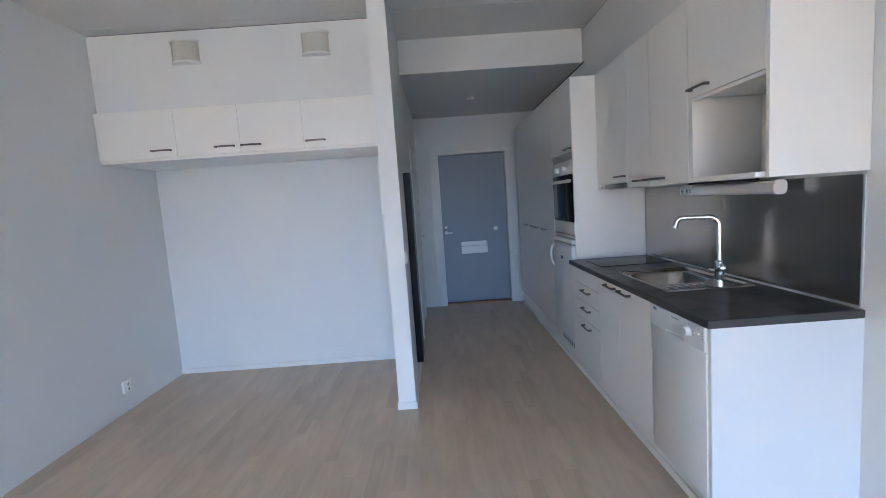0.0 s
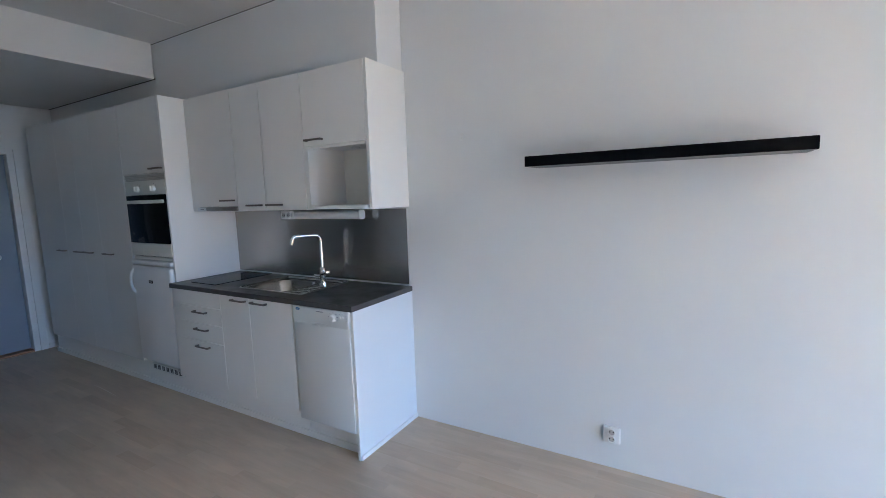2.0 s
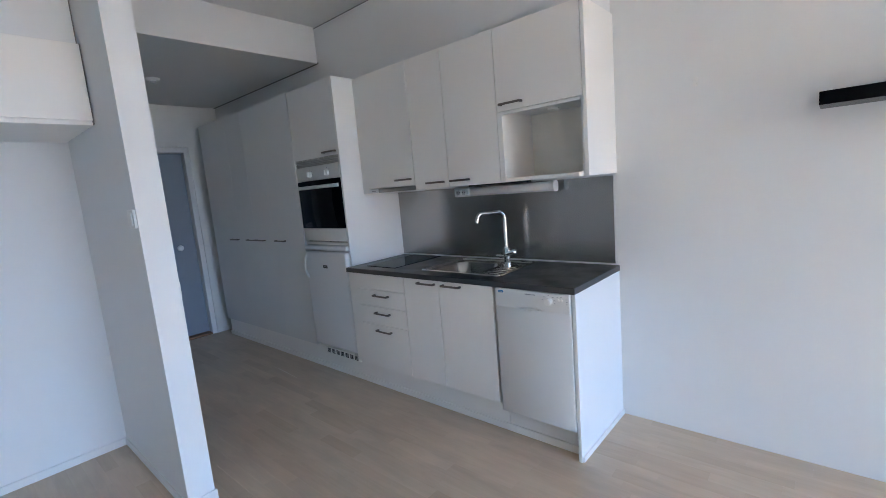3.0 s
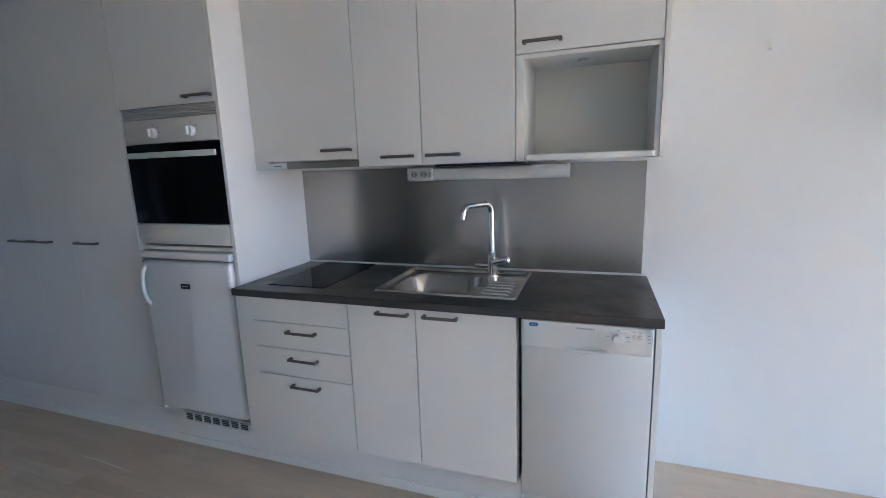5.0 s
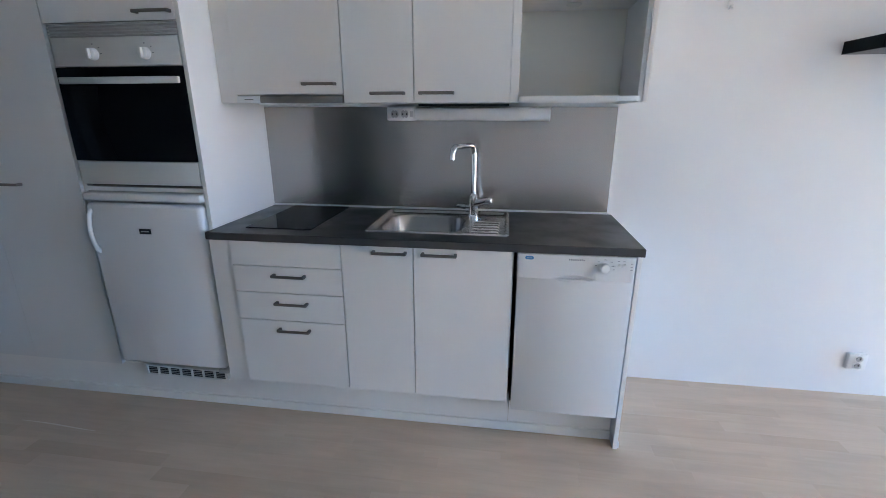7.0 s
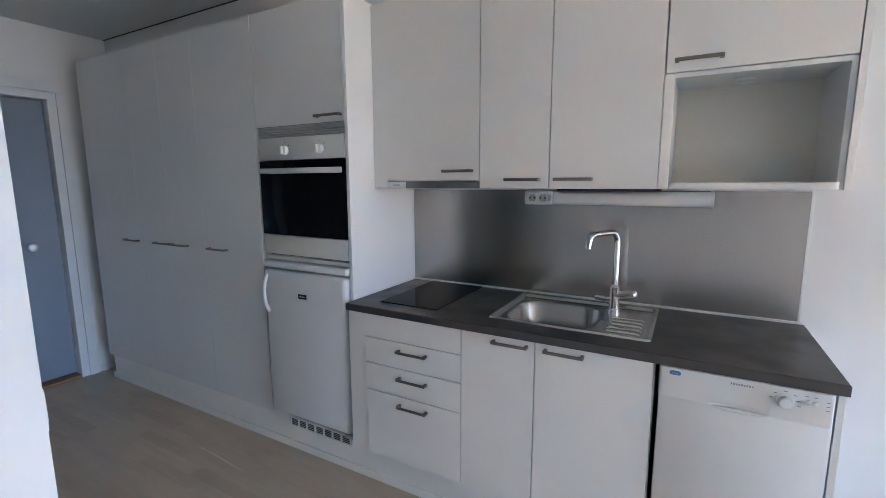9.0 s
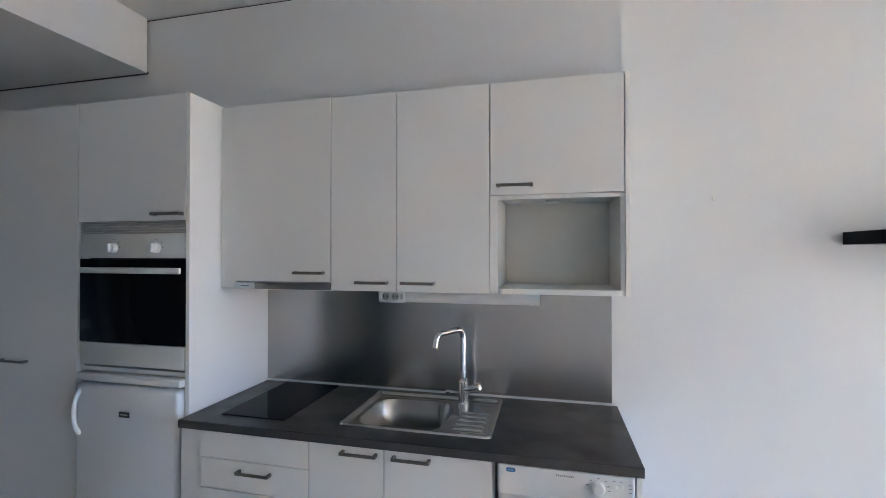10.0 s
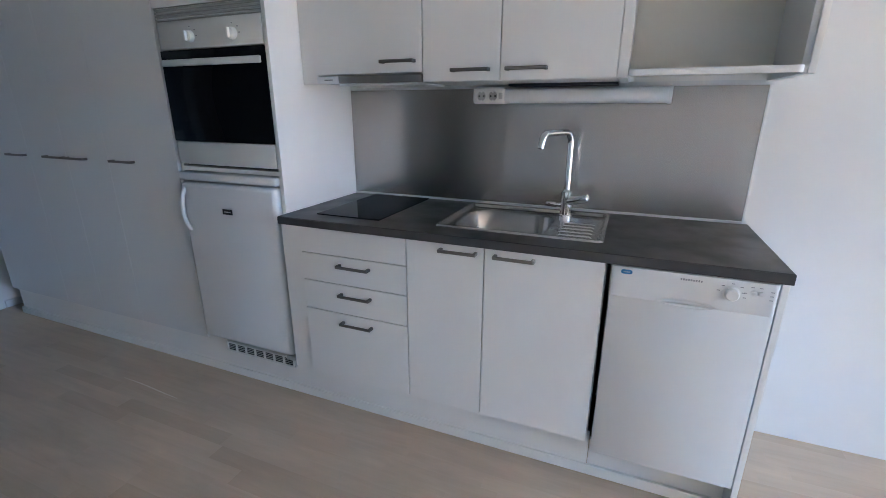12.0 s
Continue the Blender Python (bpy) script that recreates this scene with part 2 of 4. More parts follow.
def disc_stack(bm, centre, axis, rows, seg=24):
    """A turned shape: rows of (distance along axis, radius)."""
    c, ax = Vector(centre), Vector(axis).normalized()
    up = ax.orthogonal().normalized()
    side = ax.cross(up)
    rings = [[bm.verts.new(c + ax * d + (up * math.cos(2 * math.pi * k / seg) + side * math.sin(2 * math.pi * k / seg)) * r) for k in range(seg)] for d, r in rows]
    for r0, r1 in zip(rings, rings[1:]):
        for k in range(seg):
            bm.faces.new((r0[k], r0[(k + 1) % seg], r1[(k + 1) % seg], r1[k]))
    bm.faces.new(list(reversed(rings[0])))
    bm.faces.new(rings[-1])
    return bm


def rounded_loop(cx, cy, hx, hy, r, z, seg=6):
    pts = []
    for sx, sy, a0 in ((1, 1, 0), (-1, 1, 90), (-1, -1, 180), (1, -1, 270)):
        for k in range(seg + 1):
            a = radians(a0 + 90 * k / seg)
            pts.append((cx + sx * (hx - r) + r * math.cos(a), cy + sy * (hy - r) + r * math.sin(a), z))
    return pts


def loft(bm, loops, close_last=True):
    rings = [[bm.verts.new(p) for p in lp] for lp in loops]
    n = len(rings[0])
    for r0, r1 in zip(rings, rings[1:]):
        for k in range(n):
            bm.faces.new((r0[k], r0[(k + 1) % n], r1[(k + 1) % n], r1[k]))
    if close_last:
        bm.faces.new(rings[-1])
    return rings


def mesh_of(name, bm, material, smooth=False):
    bmesh.ops.recalc_face_normals(bm, faces=bm.faces)
    me = bpy.data.meshes.new(name)
    bm.to_mesh(me)
    bm.free()
    me.materials.append(material)
    if smooth:
        for p in me.polygons:
            p.use_smooth = max(abs(c) for c in p.normal) < 0.9999
        me.set_sharp_from_angle(angle=radians(35))
    return me


def solid(name, bm, material, label="", category="", kind="", group="", smooth=False):
    """A top-level thing or piece of the setting that is one mesh."""
    ob = new(name, mesh_of(name, bm, material, smooth))
    BASE[ob] = Vector((0, 0, 0))
    return tagged(ob, label, category, group, kind)


def thing(name, base, label, category, group="", kind=""):
    ob = new(name)
    ob.empty_display_size = 0.1
    ob.location = base
    BASE[ob] = Vector(base)
    return tagged(ob, label, category, group, kind)


def part(name, bm, material, parent, label="", smooth=False):
    """One mesh under a thing or a part; bm is in the place's own metres."""
    bmesh.ops.translate(bm, vec=-BASE[parent], verts=bm.verts)
    ob = new(name, mesh_of(name, bm, material, smooth))
    ob.parent = parent
    BASE[ob] = BASE[parent]
    return tagged(ob, label)


def bow_handle(parent, x, y, z, length, out=(-1, 0), reach=0.028):
    """A flat bow handle whose ends bend back to the front. out: the way the front faces."""
    bm = bmesh.new()
    ox, oy = out
    if ox:
        xf = x + ox * reach
        box(bm, xf, xf - ox * 0.006, y - length / 2, y + length / 2, z - 0.006, z + 0.006, bevel=0.002, seg=1)
        for s in (-1, 1):
            ye = y + s * (length / 2 - 0.006)
            box(bm, x - ox * 0.001, xf - ox * 0.004, ye - 0.006, ye + 0.006, z - 0.006, z + 0.006, bevel=0.0015, seg=1)
    else:
        yf = y + oy * reach
        box(bm, x - length / 2, x + length / 2, yf, yf - oy * 0.006, z - 0.006, z + 0.006, bevel=0.002, seg=1)
        for s in (-1, 1):
            xe = x + s * (length / 2 - 0.006)
            box(bm, xe - 0.006, xe + 0.006, y - oy * 0.001, yf - oy * 0.004, z - 0.006, z + 0.006, bevel=0.0015, seg=1)
    return part("handle", bm, BRONZE, parent, "brushed bronze bow handle", True)


# ---- the room ----
XL, XP0, XP1 = -4.025, -1.935, -1.816      # left wall, partition faces
YP, YA, YE = 1.35, 2.39, 4.33             # partition end, alcove wall, entrance wall
HC, HL = 2.775, 2.497                     # main and lowered ceiling
YT0, YT1 = 1.762, 2.352                    # oven column
XS = -0.250                               # face of the boxing above the cabinets

solid("floor", boxm(XL - 0.12, 0.12, YW - 0.12, YE + 0.25, -0.12, -0.012), UNDER, "pale oak parquet floor of narrow staves", "floor", "structure")
solid("wall_right", boxm(0, 0.12, YW - 0.12, YE + 0.25, -0.012, HC + 0.1), WALL, "plain white painted wall beside the kitchen", "wall", "structure")
# wall_left runs on unseen past the alcove to keep outside light out
solid("wall_left", boxm(XL - 0.12, XL, YW - 0.12, YE + 0.25, -0.012, HC + 0.1), WALL, "plain white painted side wall", "wall", "structure")
solid("wall_alcove", boxm(XL, XP0, YA, YA + 0.1, -0.012, HC + 0.1), WALL, "white painted back wall of the alcove", "wall", "structure")
solid("wall_partition", boxm(XP0, XP1, YP, YA + 0.1, -0.012, HC + 0.002), WALL, "white painted partition between alcove and hall", "wall", "structure")
# hall wall with the opening of the bathroom door
BD0, BD1, BDH = 2.98, 3.80, 2.03
solid("wall_hall", boxes((XP0, XP1, YA + 0.1, BD0, -0.012, HC), (XP0, XP1, BD1, YE + 0.25, -0.012, HC), (XP0, XP1, BD0, BD1, BDH, HC)), WALL, "white painted hall wall with a doorway", "wall", "structure")
DX0, DX1, DH = -1.525, -0.645, 2.015
solid("wall_entrance", boxes((XP1, DX0 - 0.05, YE, YE + 0.12, -0.012, HC), (DX1 + 0.05, 0, YE, YE + 0.12, -0.012, HC), (DX0 - 0.05, DX1 + 0.05, YE, YE + 0.12, DH + 0.05, HC)), WALL, "white painted entrance wall", "wall", "structure")
# unseen wall, added so no outside light comes through the door gaps
solid("wall_light_stop", boxm(XL, 0, YE + 0.125, YE + 0.25, -0.012, HC + 0.1), WALL, "unseen wall added behind the entrance door to stop light leaks", "wall", "structure")
WX0, WX1, WZ0, WZ1 = -3.2, -0.2, 0.12, 2.6
solid("wall_window", boxes((XL, WX0, YW - 0.12, YW, -0.012, HC), (WX1, 0, YW - 0.12, YW, -0.012, HC), (WX0, WX1, YW - 0.12, YW, WZ1, HC), (WX0, WX1, YW - 0.12, YW, -0.012, WZ0)), WALL, "white painted outer wall with a wide window", "wall", "structure")
# ceiling in slabs with a fine joint line
bm = bmesh.new()
JY = 1.695
box(bm, XL - 0.1, 0.1, YW - 0.1, JY - 0.004, HC, HC + 0.1)
box(bm, XL - 0.1, 0.1, JY + 0.004, YE + 0.2, HC, HC + 0.1)
box(bm, XL - 0.1, 0.1, JY - 0.012, JY + 0.012, HC + 0.003, HC + 0.02)
box(bm, XL - 0.1, 0.1, JY - 2.4 - 0.003, JY - 2.4 + 0.003, HC - 0.001, HC + 0.02)
solid("ceiling", bm, CEIL, "off-white painted concrete ceiling with joint line", "ceiling", "structure")
solid("ceiling_lowered", boxm(XP1, XS - 0.012, 2.287, YE, HL, HC), CEIL, "lowered off-white ceiling over the hall", "ceiling", "structure")
# boxing above the kitchen cabinets, with a shadow joint to the ceilings
solid("wall_boxing", boxes((XS, -0.005, 0.0105, YT0, 2.2465, HC - 0.008), (XS, -0.005, YT0, YE, 2.20, HC - 0.008)), WALL, "white boxing above the kitchen cabinets", "wall", "structure")
# the joint's shade is put in as dark strips
solid("joint_shade_strips", boxes((XS + 0.004, -0.01, 0.03, YE, HC - 0.008, HC - 0.0005), (XS - 0.012, XS - 0.0005, 2.289, YE, HL - 0.002, HL + 0.010), (-0.005, -0.0005, 0.013, 0.1, 2.2465, HC)), DARKGAP, "shade of the gap along the ceiling, put in as dark strips", "trim", "structure")
YB = 1.785
solid("wall_boxing_alcove", boxm(XL, XP0 - 0.006, YB, YA, 2.222, HC - 0.008), WALL, "white boxing above the alcove cupboards", "wall", "structure")
# shade in the alcove gaps, put in as paler grey strips
solid("joint_shade_strips_alcove", boxes((XL, XP0 - 0.006, YB + 0.004, YA, HC - 0.008, HC - 0.0005), (XP0 - 0.006, XP0 - 0.0005, YB + 0.004, YA, 2.222, HC - 0.008), (XP0 - 0.0055, XP0 - 0.0005, 1.745, YA, 1.857, 2.2215)), PALEGAP, "shade of the gap round the boxing, put in as grey strips", "trim", "structure")

for nm, r in (("baseboard_alcove", (XL, XP0, YA - 0.012, YA, 0, 0.045)), ("baseboard_partition", (XP0 - 0.009, XP0, YP + 0.001, YA - 0.012, 0, 0.045)),
              ("baseboard_partition_end", (XP0 - 0.009, XP1 + 0.009, YP - 0.010, YP, 0, 0.05)), ("baseboard_hall", (XP1, XP1 + 0.009, YP + 0.001, BD0 - 0.09, 0, 0.045)),
              ("baseboard_entrance", (DX1 + 0.12, -0.001, YE - 0.012, YE, 0, 0.05)),
              ("baseboard_end_panel", (-0.575, -0.001, -0.006, 0.0025, 0, 0.028))):
    solid(nm, boxm(*r, bevel=0.002), TRIMW, "low white painted baseboard", "baseboard", "structure")

# window
win = thing("window_1", (-1.7, YW - 0.06, WZ0), "wide white framed window with clear panes", "window", kind="structure")
part("window_frame", boxes((WX0, WX1, YW - 0.10, YW - 0.03, WZ0, WZ0 + 0.06), (WX0, WX1, YW - 0.10, YW - 0.03, WZ1 - 0.06, WZ1), (WX0, WX0 + 0.06, YW - 0.10, YW - 0.03, WZ0 + 0.06, WZ1 - 0.06), (WX1 - 0.06, WX1, YW - 0.10, YW - 0.03, WZ0 + 0.06, WZ1 - 0.06), (-1.24, -1.16, YW - 0.10, YW - 0.03, WZ0 + 0.06, WZ1 - 0.06), (-2.24, -2.16, YW - 0.10, YW - 0.03, WZ0 + 0.06, WZ1 - 0.06)), FRAMEW, win)
for a, b in ((WX0 + 0.06, -2.24), (-2.16, -1.24), (-1.16, WX1 - 0.06)):
    pane = part("pane", boxm(a, b, YW - 0.068, YW - 0.062, WZ0 + 0.06, WZ1 - 0.06), GLASS, win)
    pane.visible_shadow = False
part("window_sill", boxm(WX0 - 0.02, WX1 + 0.02, YW - 0.03, YW + 0.06, WZ0 - 0.03, WZ0 - 0.002, bevel=0.004), FRAMEW, win)
solid("ground", boxm(-60, 60, -120, YW - 0.15, -0.6, -0.5), GROUND, "plain ground outside the window", "ground", "structure")

# entrance door
door = thing("door_1", (-1.085, YE + 0.07, 0), "closed blue-grey entrance door in a white frame", "door", kind="structure")
part("door_frame", boxes((DX0 - 0.05, DX0, YE - 0.002, YE + 0.115, 0, DH), (DX1, DX1 + 0.05, YE - 0.002, YE + 0.115, 0, DH), (DX0 - 0.05, DX1 + 0.05, YE - 0.002, YE + 0.115, DH, DH + 0.05), bevel=0.002), TRIMW, door)
part("casing", boxes((DX0 - 0.11, DX0 - 0.05, YE - 0.014, YE, 0, DH + 0.05), (DX1 + 0.05, DX1 + 0.11, YE - 0.014, YE, 0, DH + 0.05), (DX0 - 0.11, DX1 + 0.11, YE - 0.014, YE, DH + 0.05, DH + 0.11), bevel=0.002), TRIMW, door)
leaf = part("door_leaf", boxm(DX0 + 0.003, DX1 - 0.003, YE + 0.07, YE + 0.11, 0.03, DH - 0.003, bevel=0.002), DOORB, door, "blue-grey painted flat door leaf")
part("threshold", boxm(DX0, DX1, YE - 0.002, YE + 0.112, 0.0, 0.022, bevel=0.004), THRESH, door, "brown wooden threshold")
YL = YE + 0.07
bm = sweep(bmesh.new(), [(-1.475, YL, 0.987), (-1.475, YL - 0.045, 0.987), (-1.468, YL - 0.052, 0.987), (-1.39, YL - 0.052, 0.984)], 0.009, 10)
disc_stack(bm, (-1.475, YL, 0.987), (0, -1, 0), [(0, 0.022), (0.008, 0.022), (0.009, 0.018)])
part("door_handle", bm, SATIN, leaf, "chrome lever handle", True)
part("latch", disc_stack(bmesh.new(), (-1.475, YL, 1.06), (0, -1, 0), [(0, 0.018), (0.01, 0.018), (0.012, 0.009), (0.022, 0.008)]), SATIN, leaf, "small chrome thumb turn", True)
part("lock", disc_stack(bmesh.new(), (-0.805, YL, 1.004), (0, -1, 0), [(0, 0.032), (0.010, 0.032), (0.016, 0.026), (0.020, 0.014)]), SATIN, leaf, "round chrome lock", True)
ml = part("letter_tray", boxes((-1.285, -0.935, YL - 0.045, YL + 0.001, 0.69, 0.70), (-1.285, -0.935, YL - 0.045, YL - 0.037, 0.70, 0.79), (-1.285, -1.277, YL - 0.037, YL, 0.70, 0.845), (-0.943, -0.935, YL - 0.037, YL, 0.70, 0.845), bevel=0.002), APPL, leaf, "white metal letter tray")
part("letter_flap", boxm(-1.275, -0.945, YL - 0.008, YL + 0.001, 0.79, 0.85, bevel=0.003), APPL, leaf, "white letter slot flap")

# bathroom door in the hall wall
bdoor = thing("door_2", (XP1, (BD0 + BD1) / 2, 0), "closed white inner door in the hall", "door", kind="structure")
part("casing", boxes((XP1, XP1 + 0.014, BD0 - 0.06, BD0, 0, BDH), (XP1, XP1 + 0.014, BD1, BD1 + 0.06, 0, BDH), (XP1, XP1 + 0.014, BD0 - 0.06, BD1 + 0.06, BDH, BDH + 0.06), bevel=0.002), TRIMW, bdoor)
bleaf = part("door_leaf", boxm(XP1 - 0.04, XP1 + 0.003, BD0 + 0.004, BD1 - 0.004, 0.012, BDH - 0.004, bevel=0.002), TRIMW, bdoor)
bm = sweep(bmesh.new(), [(XP1, BD1 - 0.06, 1.02), (XP1 + 0.05, BD1 - 0.06, 1.02), (XP1 + 0.056, BD1 - 0.07, 1.02), (XP1 + 0.056, BD1 - 0.17, 1.02)], 0.008, 10)
part("door_handle", bm, CHROME, bleaf, "chrome lever handle", True)

# smoke alarm on the lowered ceiling
alarm = thing("smoke_alarm", (-1.15, 3.31, HL), "round white smoke alarm on the hall ceiling", "smoke alarm")
part("housing", disc_stack(bmesh.new(), (-1.15, 3.31, HL + 0.001), (0, 0, -1), [(0, 0.05), (0.012, 0.05), (0.018, 0.044), (0.024, 0.03)]), PLAST, alarm, smooth=True)
part("sensor", disc_stack(bmesh.new(), (-1.15, 3.31, HL - 0.022), (0, 0, -1), [(0, 0.022), (0.016, 0.02), (0.02, 0.012)]), LIGHTGREY, alarm, "grey sensor cap", True)


def wall_vent(x):
    v = thing("air_vent", (x, YB, 2.61), "half-round beige perforated air vent on the boxing", "air vent", "alcove air vents")
    z0, z1 = 2.53, 2.695
    seg = 14
    def shell(r, a, b):
        bm = bmesh.new()
        ring = []
        for k in range(seg + 1):
            t = math.pi * k / seg
            ring.append((x - r * math.cos(t), YB - 0.62 * r * math.sin(t)))
        lo = [bm.verts.new((p[0], p[1], a)) for p in ring]
        hi = [bm.verts.new((p[0], p[1], b)) for p in ring]
        for k in range(seg):
            bm.faces.new((lo[k], lo[k + 1], hi[k + 1], hi[k]))
        bm.faces.new(lo)
        bm.faces.new(hi)
        bm.faces.new((lo[0], hi[0], hi[-1], lo[-1]))
        return bm
    part("grille", shell(0.098, z0 + 0.016, z1 - 0.016), BEIGE, v, "perforated beige sheet", True)
    part("rim", shell(0.105, z0, z0 + 0.016), TRIMW, v, "white lower rim", True)
    part("rim", shell(0.105, z1 - 0.016, z1), TRIMW, v, "white upper rim", True)


wall_vent(-3.322)
wall_vent(-2.377)


def cupboard(name, x0, x1, handle_x):
    c = thing(name, ((x0 + x1) / 2, 2.05, 1.87), "white overhead cupboard with bronze handle above the alcove", "cupboard", "alcove cupboards")
    yf = 1.735
    part("body", boxm(x0, x1, yf + 0.019, YA, 1.870, 2.221), CAB, c)
    d = part("door", boxm(x0 + 0.0007, x1 - 0.0007, yf, yf + 0.018, 1.873, 2.217, bevel=0.0015, seg=1), CAB, c)
    bow_handle(d, handle_x, yf, 1.922, 0.145, out=(0, -1))


for x0, x1, hx in ((XL + 0.003, -3.447, -3.556), (-3.447, -2.982, -3.094), (-2.982, -2.518, -2.902), (-2.518, XP0 - 0.006, -2.429)):
    cupboard("overhead_cupboard", x0, x1, hx)
solid("light_pelmet", boxm(XL + 0.003, XP0 - 0.006, 1.752, YA, 1.853, 1.8695), CAB, "white bottom board under the overhead cupboards", "board")


# ---- kitchen ----
XB, XT, XK, XU = -0.584, -0.538, -0.515, -0.37   # base fronts, tall fronts, kick, wall-unit fronts
Y1, Y2, Y3, Y4, Y5 = 0.022, 0.474, 0.875, 1.177, 1.664

kick = thing("plinth", (XK, 2.0, 0), "white laminate plinth along the kitchen", "plinth")
for r4 in ((XK, XK + 0.016, Y2 - 0.006, 2.285, 0.0, 0.186), (XK + 0.005, XK + 0.021, 2.287, 4.128, 0.0, 0.186), (XK + 0.004, XK + 0.02, Y1, Y2 - 0.008, 0.0, 0.15)):
    part("plinth_board", boxm(*r4, bevel=0.001), CAB, kick)
part("plinth_return", boxm(XK + 0.022, -0.001, 4.114, 4.128, 0.0, 0.186), CAB, kick)
solid("plinth_moulding", boxes((XK - 0.010, XK + 0.0035, Y1, Y2 - 0.007, 0.0, 0.042), (XK - 0.010, XK - 0.0005, Y2 - 0.007, 2.286, 0.0, 0.042), (XK - 0.010, XK + 0.0045, 2.286, 4.128, 0.0, 0.042), bevel=0.0015), CAB, "low white moulding at the foot of the plinth", "moulding")
XV = -0.535
vent = thing("plinth_vent", (XV, 2.03, 0.15), "white plinth vent grille with dark slots", "vent")
part("housing", boxes((XV + 0.004, XK - 0.0005, 1.806, 2.240, 0.142, 0.194), bevel=0.001), PLAST, vent)
part("backing", boxm(XV + 0.001, XV + 0.0035, 1.822, 2.228, 0.148, 0.188), BLACKP, vent, "dark slot backing")
part("frame", boxes((XV - 0.004, XV + 0.001, 1.806, 2.240, 0.142, 0.149), (XV - 0.004, XV + 0.001, 1.806, 2.240, 0.187, 0.194)), PLAST, vent)
for i in range(8):
    yy = 1.806 + i * (0.418 / 7)
    part("bar", boxm(XV - 0.004, XV + 0.001, yy + 0.002, yy + 0.012, 0.149, 0.187), PLAST, vent)
for i in range(3):
    part("slat", boxm(XV - 0.002, XV + 0.001, 1.82, 2.23, 0.1575 + i * 0.0095, 0.1589 + i * 0.0095), LIGHTGREY, vent)

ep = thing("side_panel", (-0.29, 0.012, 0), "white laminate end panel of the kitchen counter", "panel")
# board in the light-tinted white, front edge in the plain laminate
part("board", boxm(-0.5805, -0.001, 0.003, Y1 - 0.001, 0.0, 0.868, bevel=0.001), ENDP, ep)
part("front_edge", boxm(-0.582, -0.5803, 0.0035, Y1 - 0.0015, 0.0, 0.868, bevel=0.0005, seg=1), CAB, ep, "white front edging")

# drawers
dr = thing("drawer_cabinet", (-0.3, 1.42, 0.19), "white base cabinet with four drawers and bronze handles", "cabinet")
part("body", boxm(XB + 0.034, -0.01, Y4 + 0.001, Y5, 0.188, 0.868), CAB, dr)
for i, (z0, z1, hz) in enumerate(((0.759, 0.866, None), (0.638, 0.756, 0.720), (0.508, 0.635, 0.594), (0.193, 0.505, 0.467))):
    d = part("drawer_front", boxm(XB, XB + 0.018, Y4 + 0.002, Y5 - 0.001, z0, z1, bevel=0.0012, seg=1), CAB, dr)
    if hz:
        bow_handle(d, XB, 1.409, hz, 0.147)
part("filler_panel", boxm(XB + 0.006, -0.55, Y5 + 0.002, YT0 - 0.002, 0.19, 0.868, bevel=0.001), CAB, dr, "narrow white filler panel")
# sink cabinet
sc = thing("sink_cabinet", (-0.3, 0.83, 0.19), "white base cabinet with two doors under the sink", "cabinet")
part("body", boxes((XB + 0.034, -0.01, Y2 + 0.002, Y2 + 0.018, 0.188, 0.868), (XB + 0.034, -0.01, Y4 - 0.018, Y4 - 0.001, 0.188, 0.868), (XB + 0.034, -0.01, Y2 + 0.018, Y4 - 0.018, 0.188, 0.204), (-0.02, -0.01, Y2 + 0.018, Y4 - 0.018, 0.204, 0.868)), CAB, sc)
for y0, y1, hy in ((Y3 + 0.002, Y4 - 0.002, 0.970), (Y2 + 0.006, Y3 - 0.002, 0.769)):
    d = part("door", boxm(XB, XB + 0.018, y0, y1, 0.193, 0.866, bevel=0.0012, seg=1), CAB, sc)
    bow_handle(d, XB, hy, 0.843, 0.142)

# dishwasher
dw = thing("dishwasher", (-0.3, 0.25, 0.02), "slim white dishwasher with a control knob", "dishwasher")
part("body", boxm(-0.570, -0.03, Y1 + 0.009, 0.460, 0.155, 0.866), BLACKP, dw, "dark appliance body")
part("door", boxm(-0.5880, -0.5630, Y1 + 0.004, 0.461, 0.158, 0.7655, bevel=0.003), DWFRONT, dw, "white enamelled door", True)


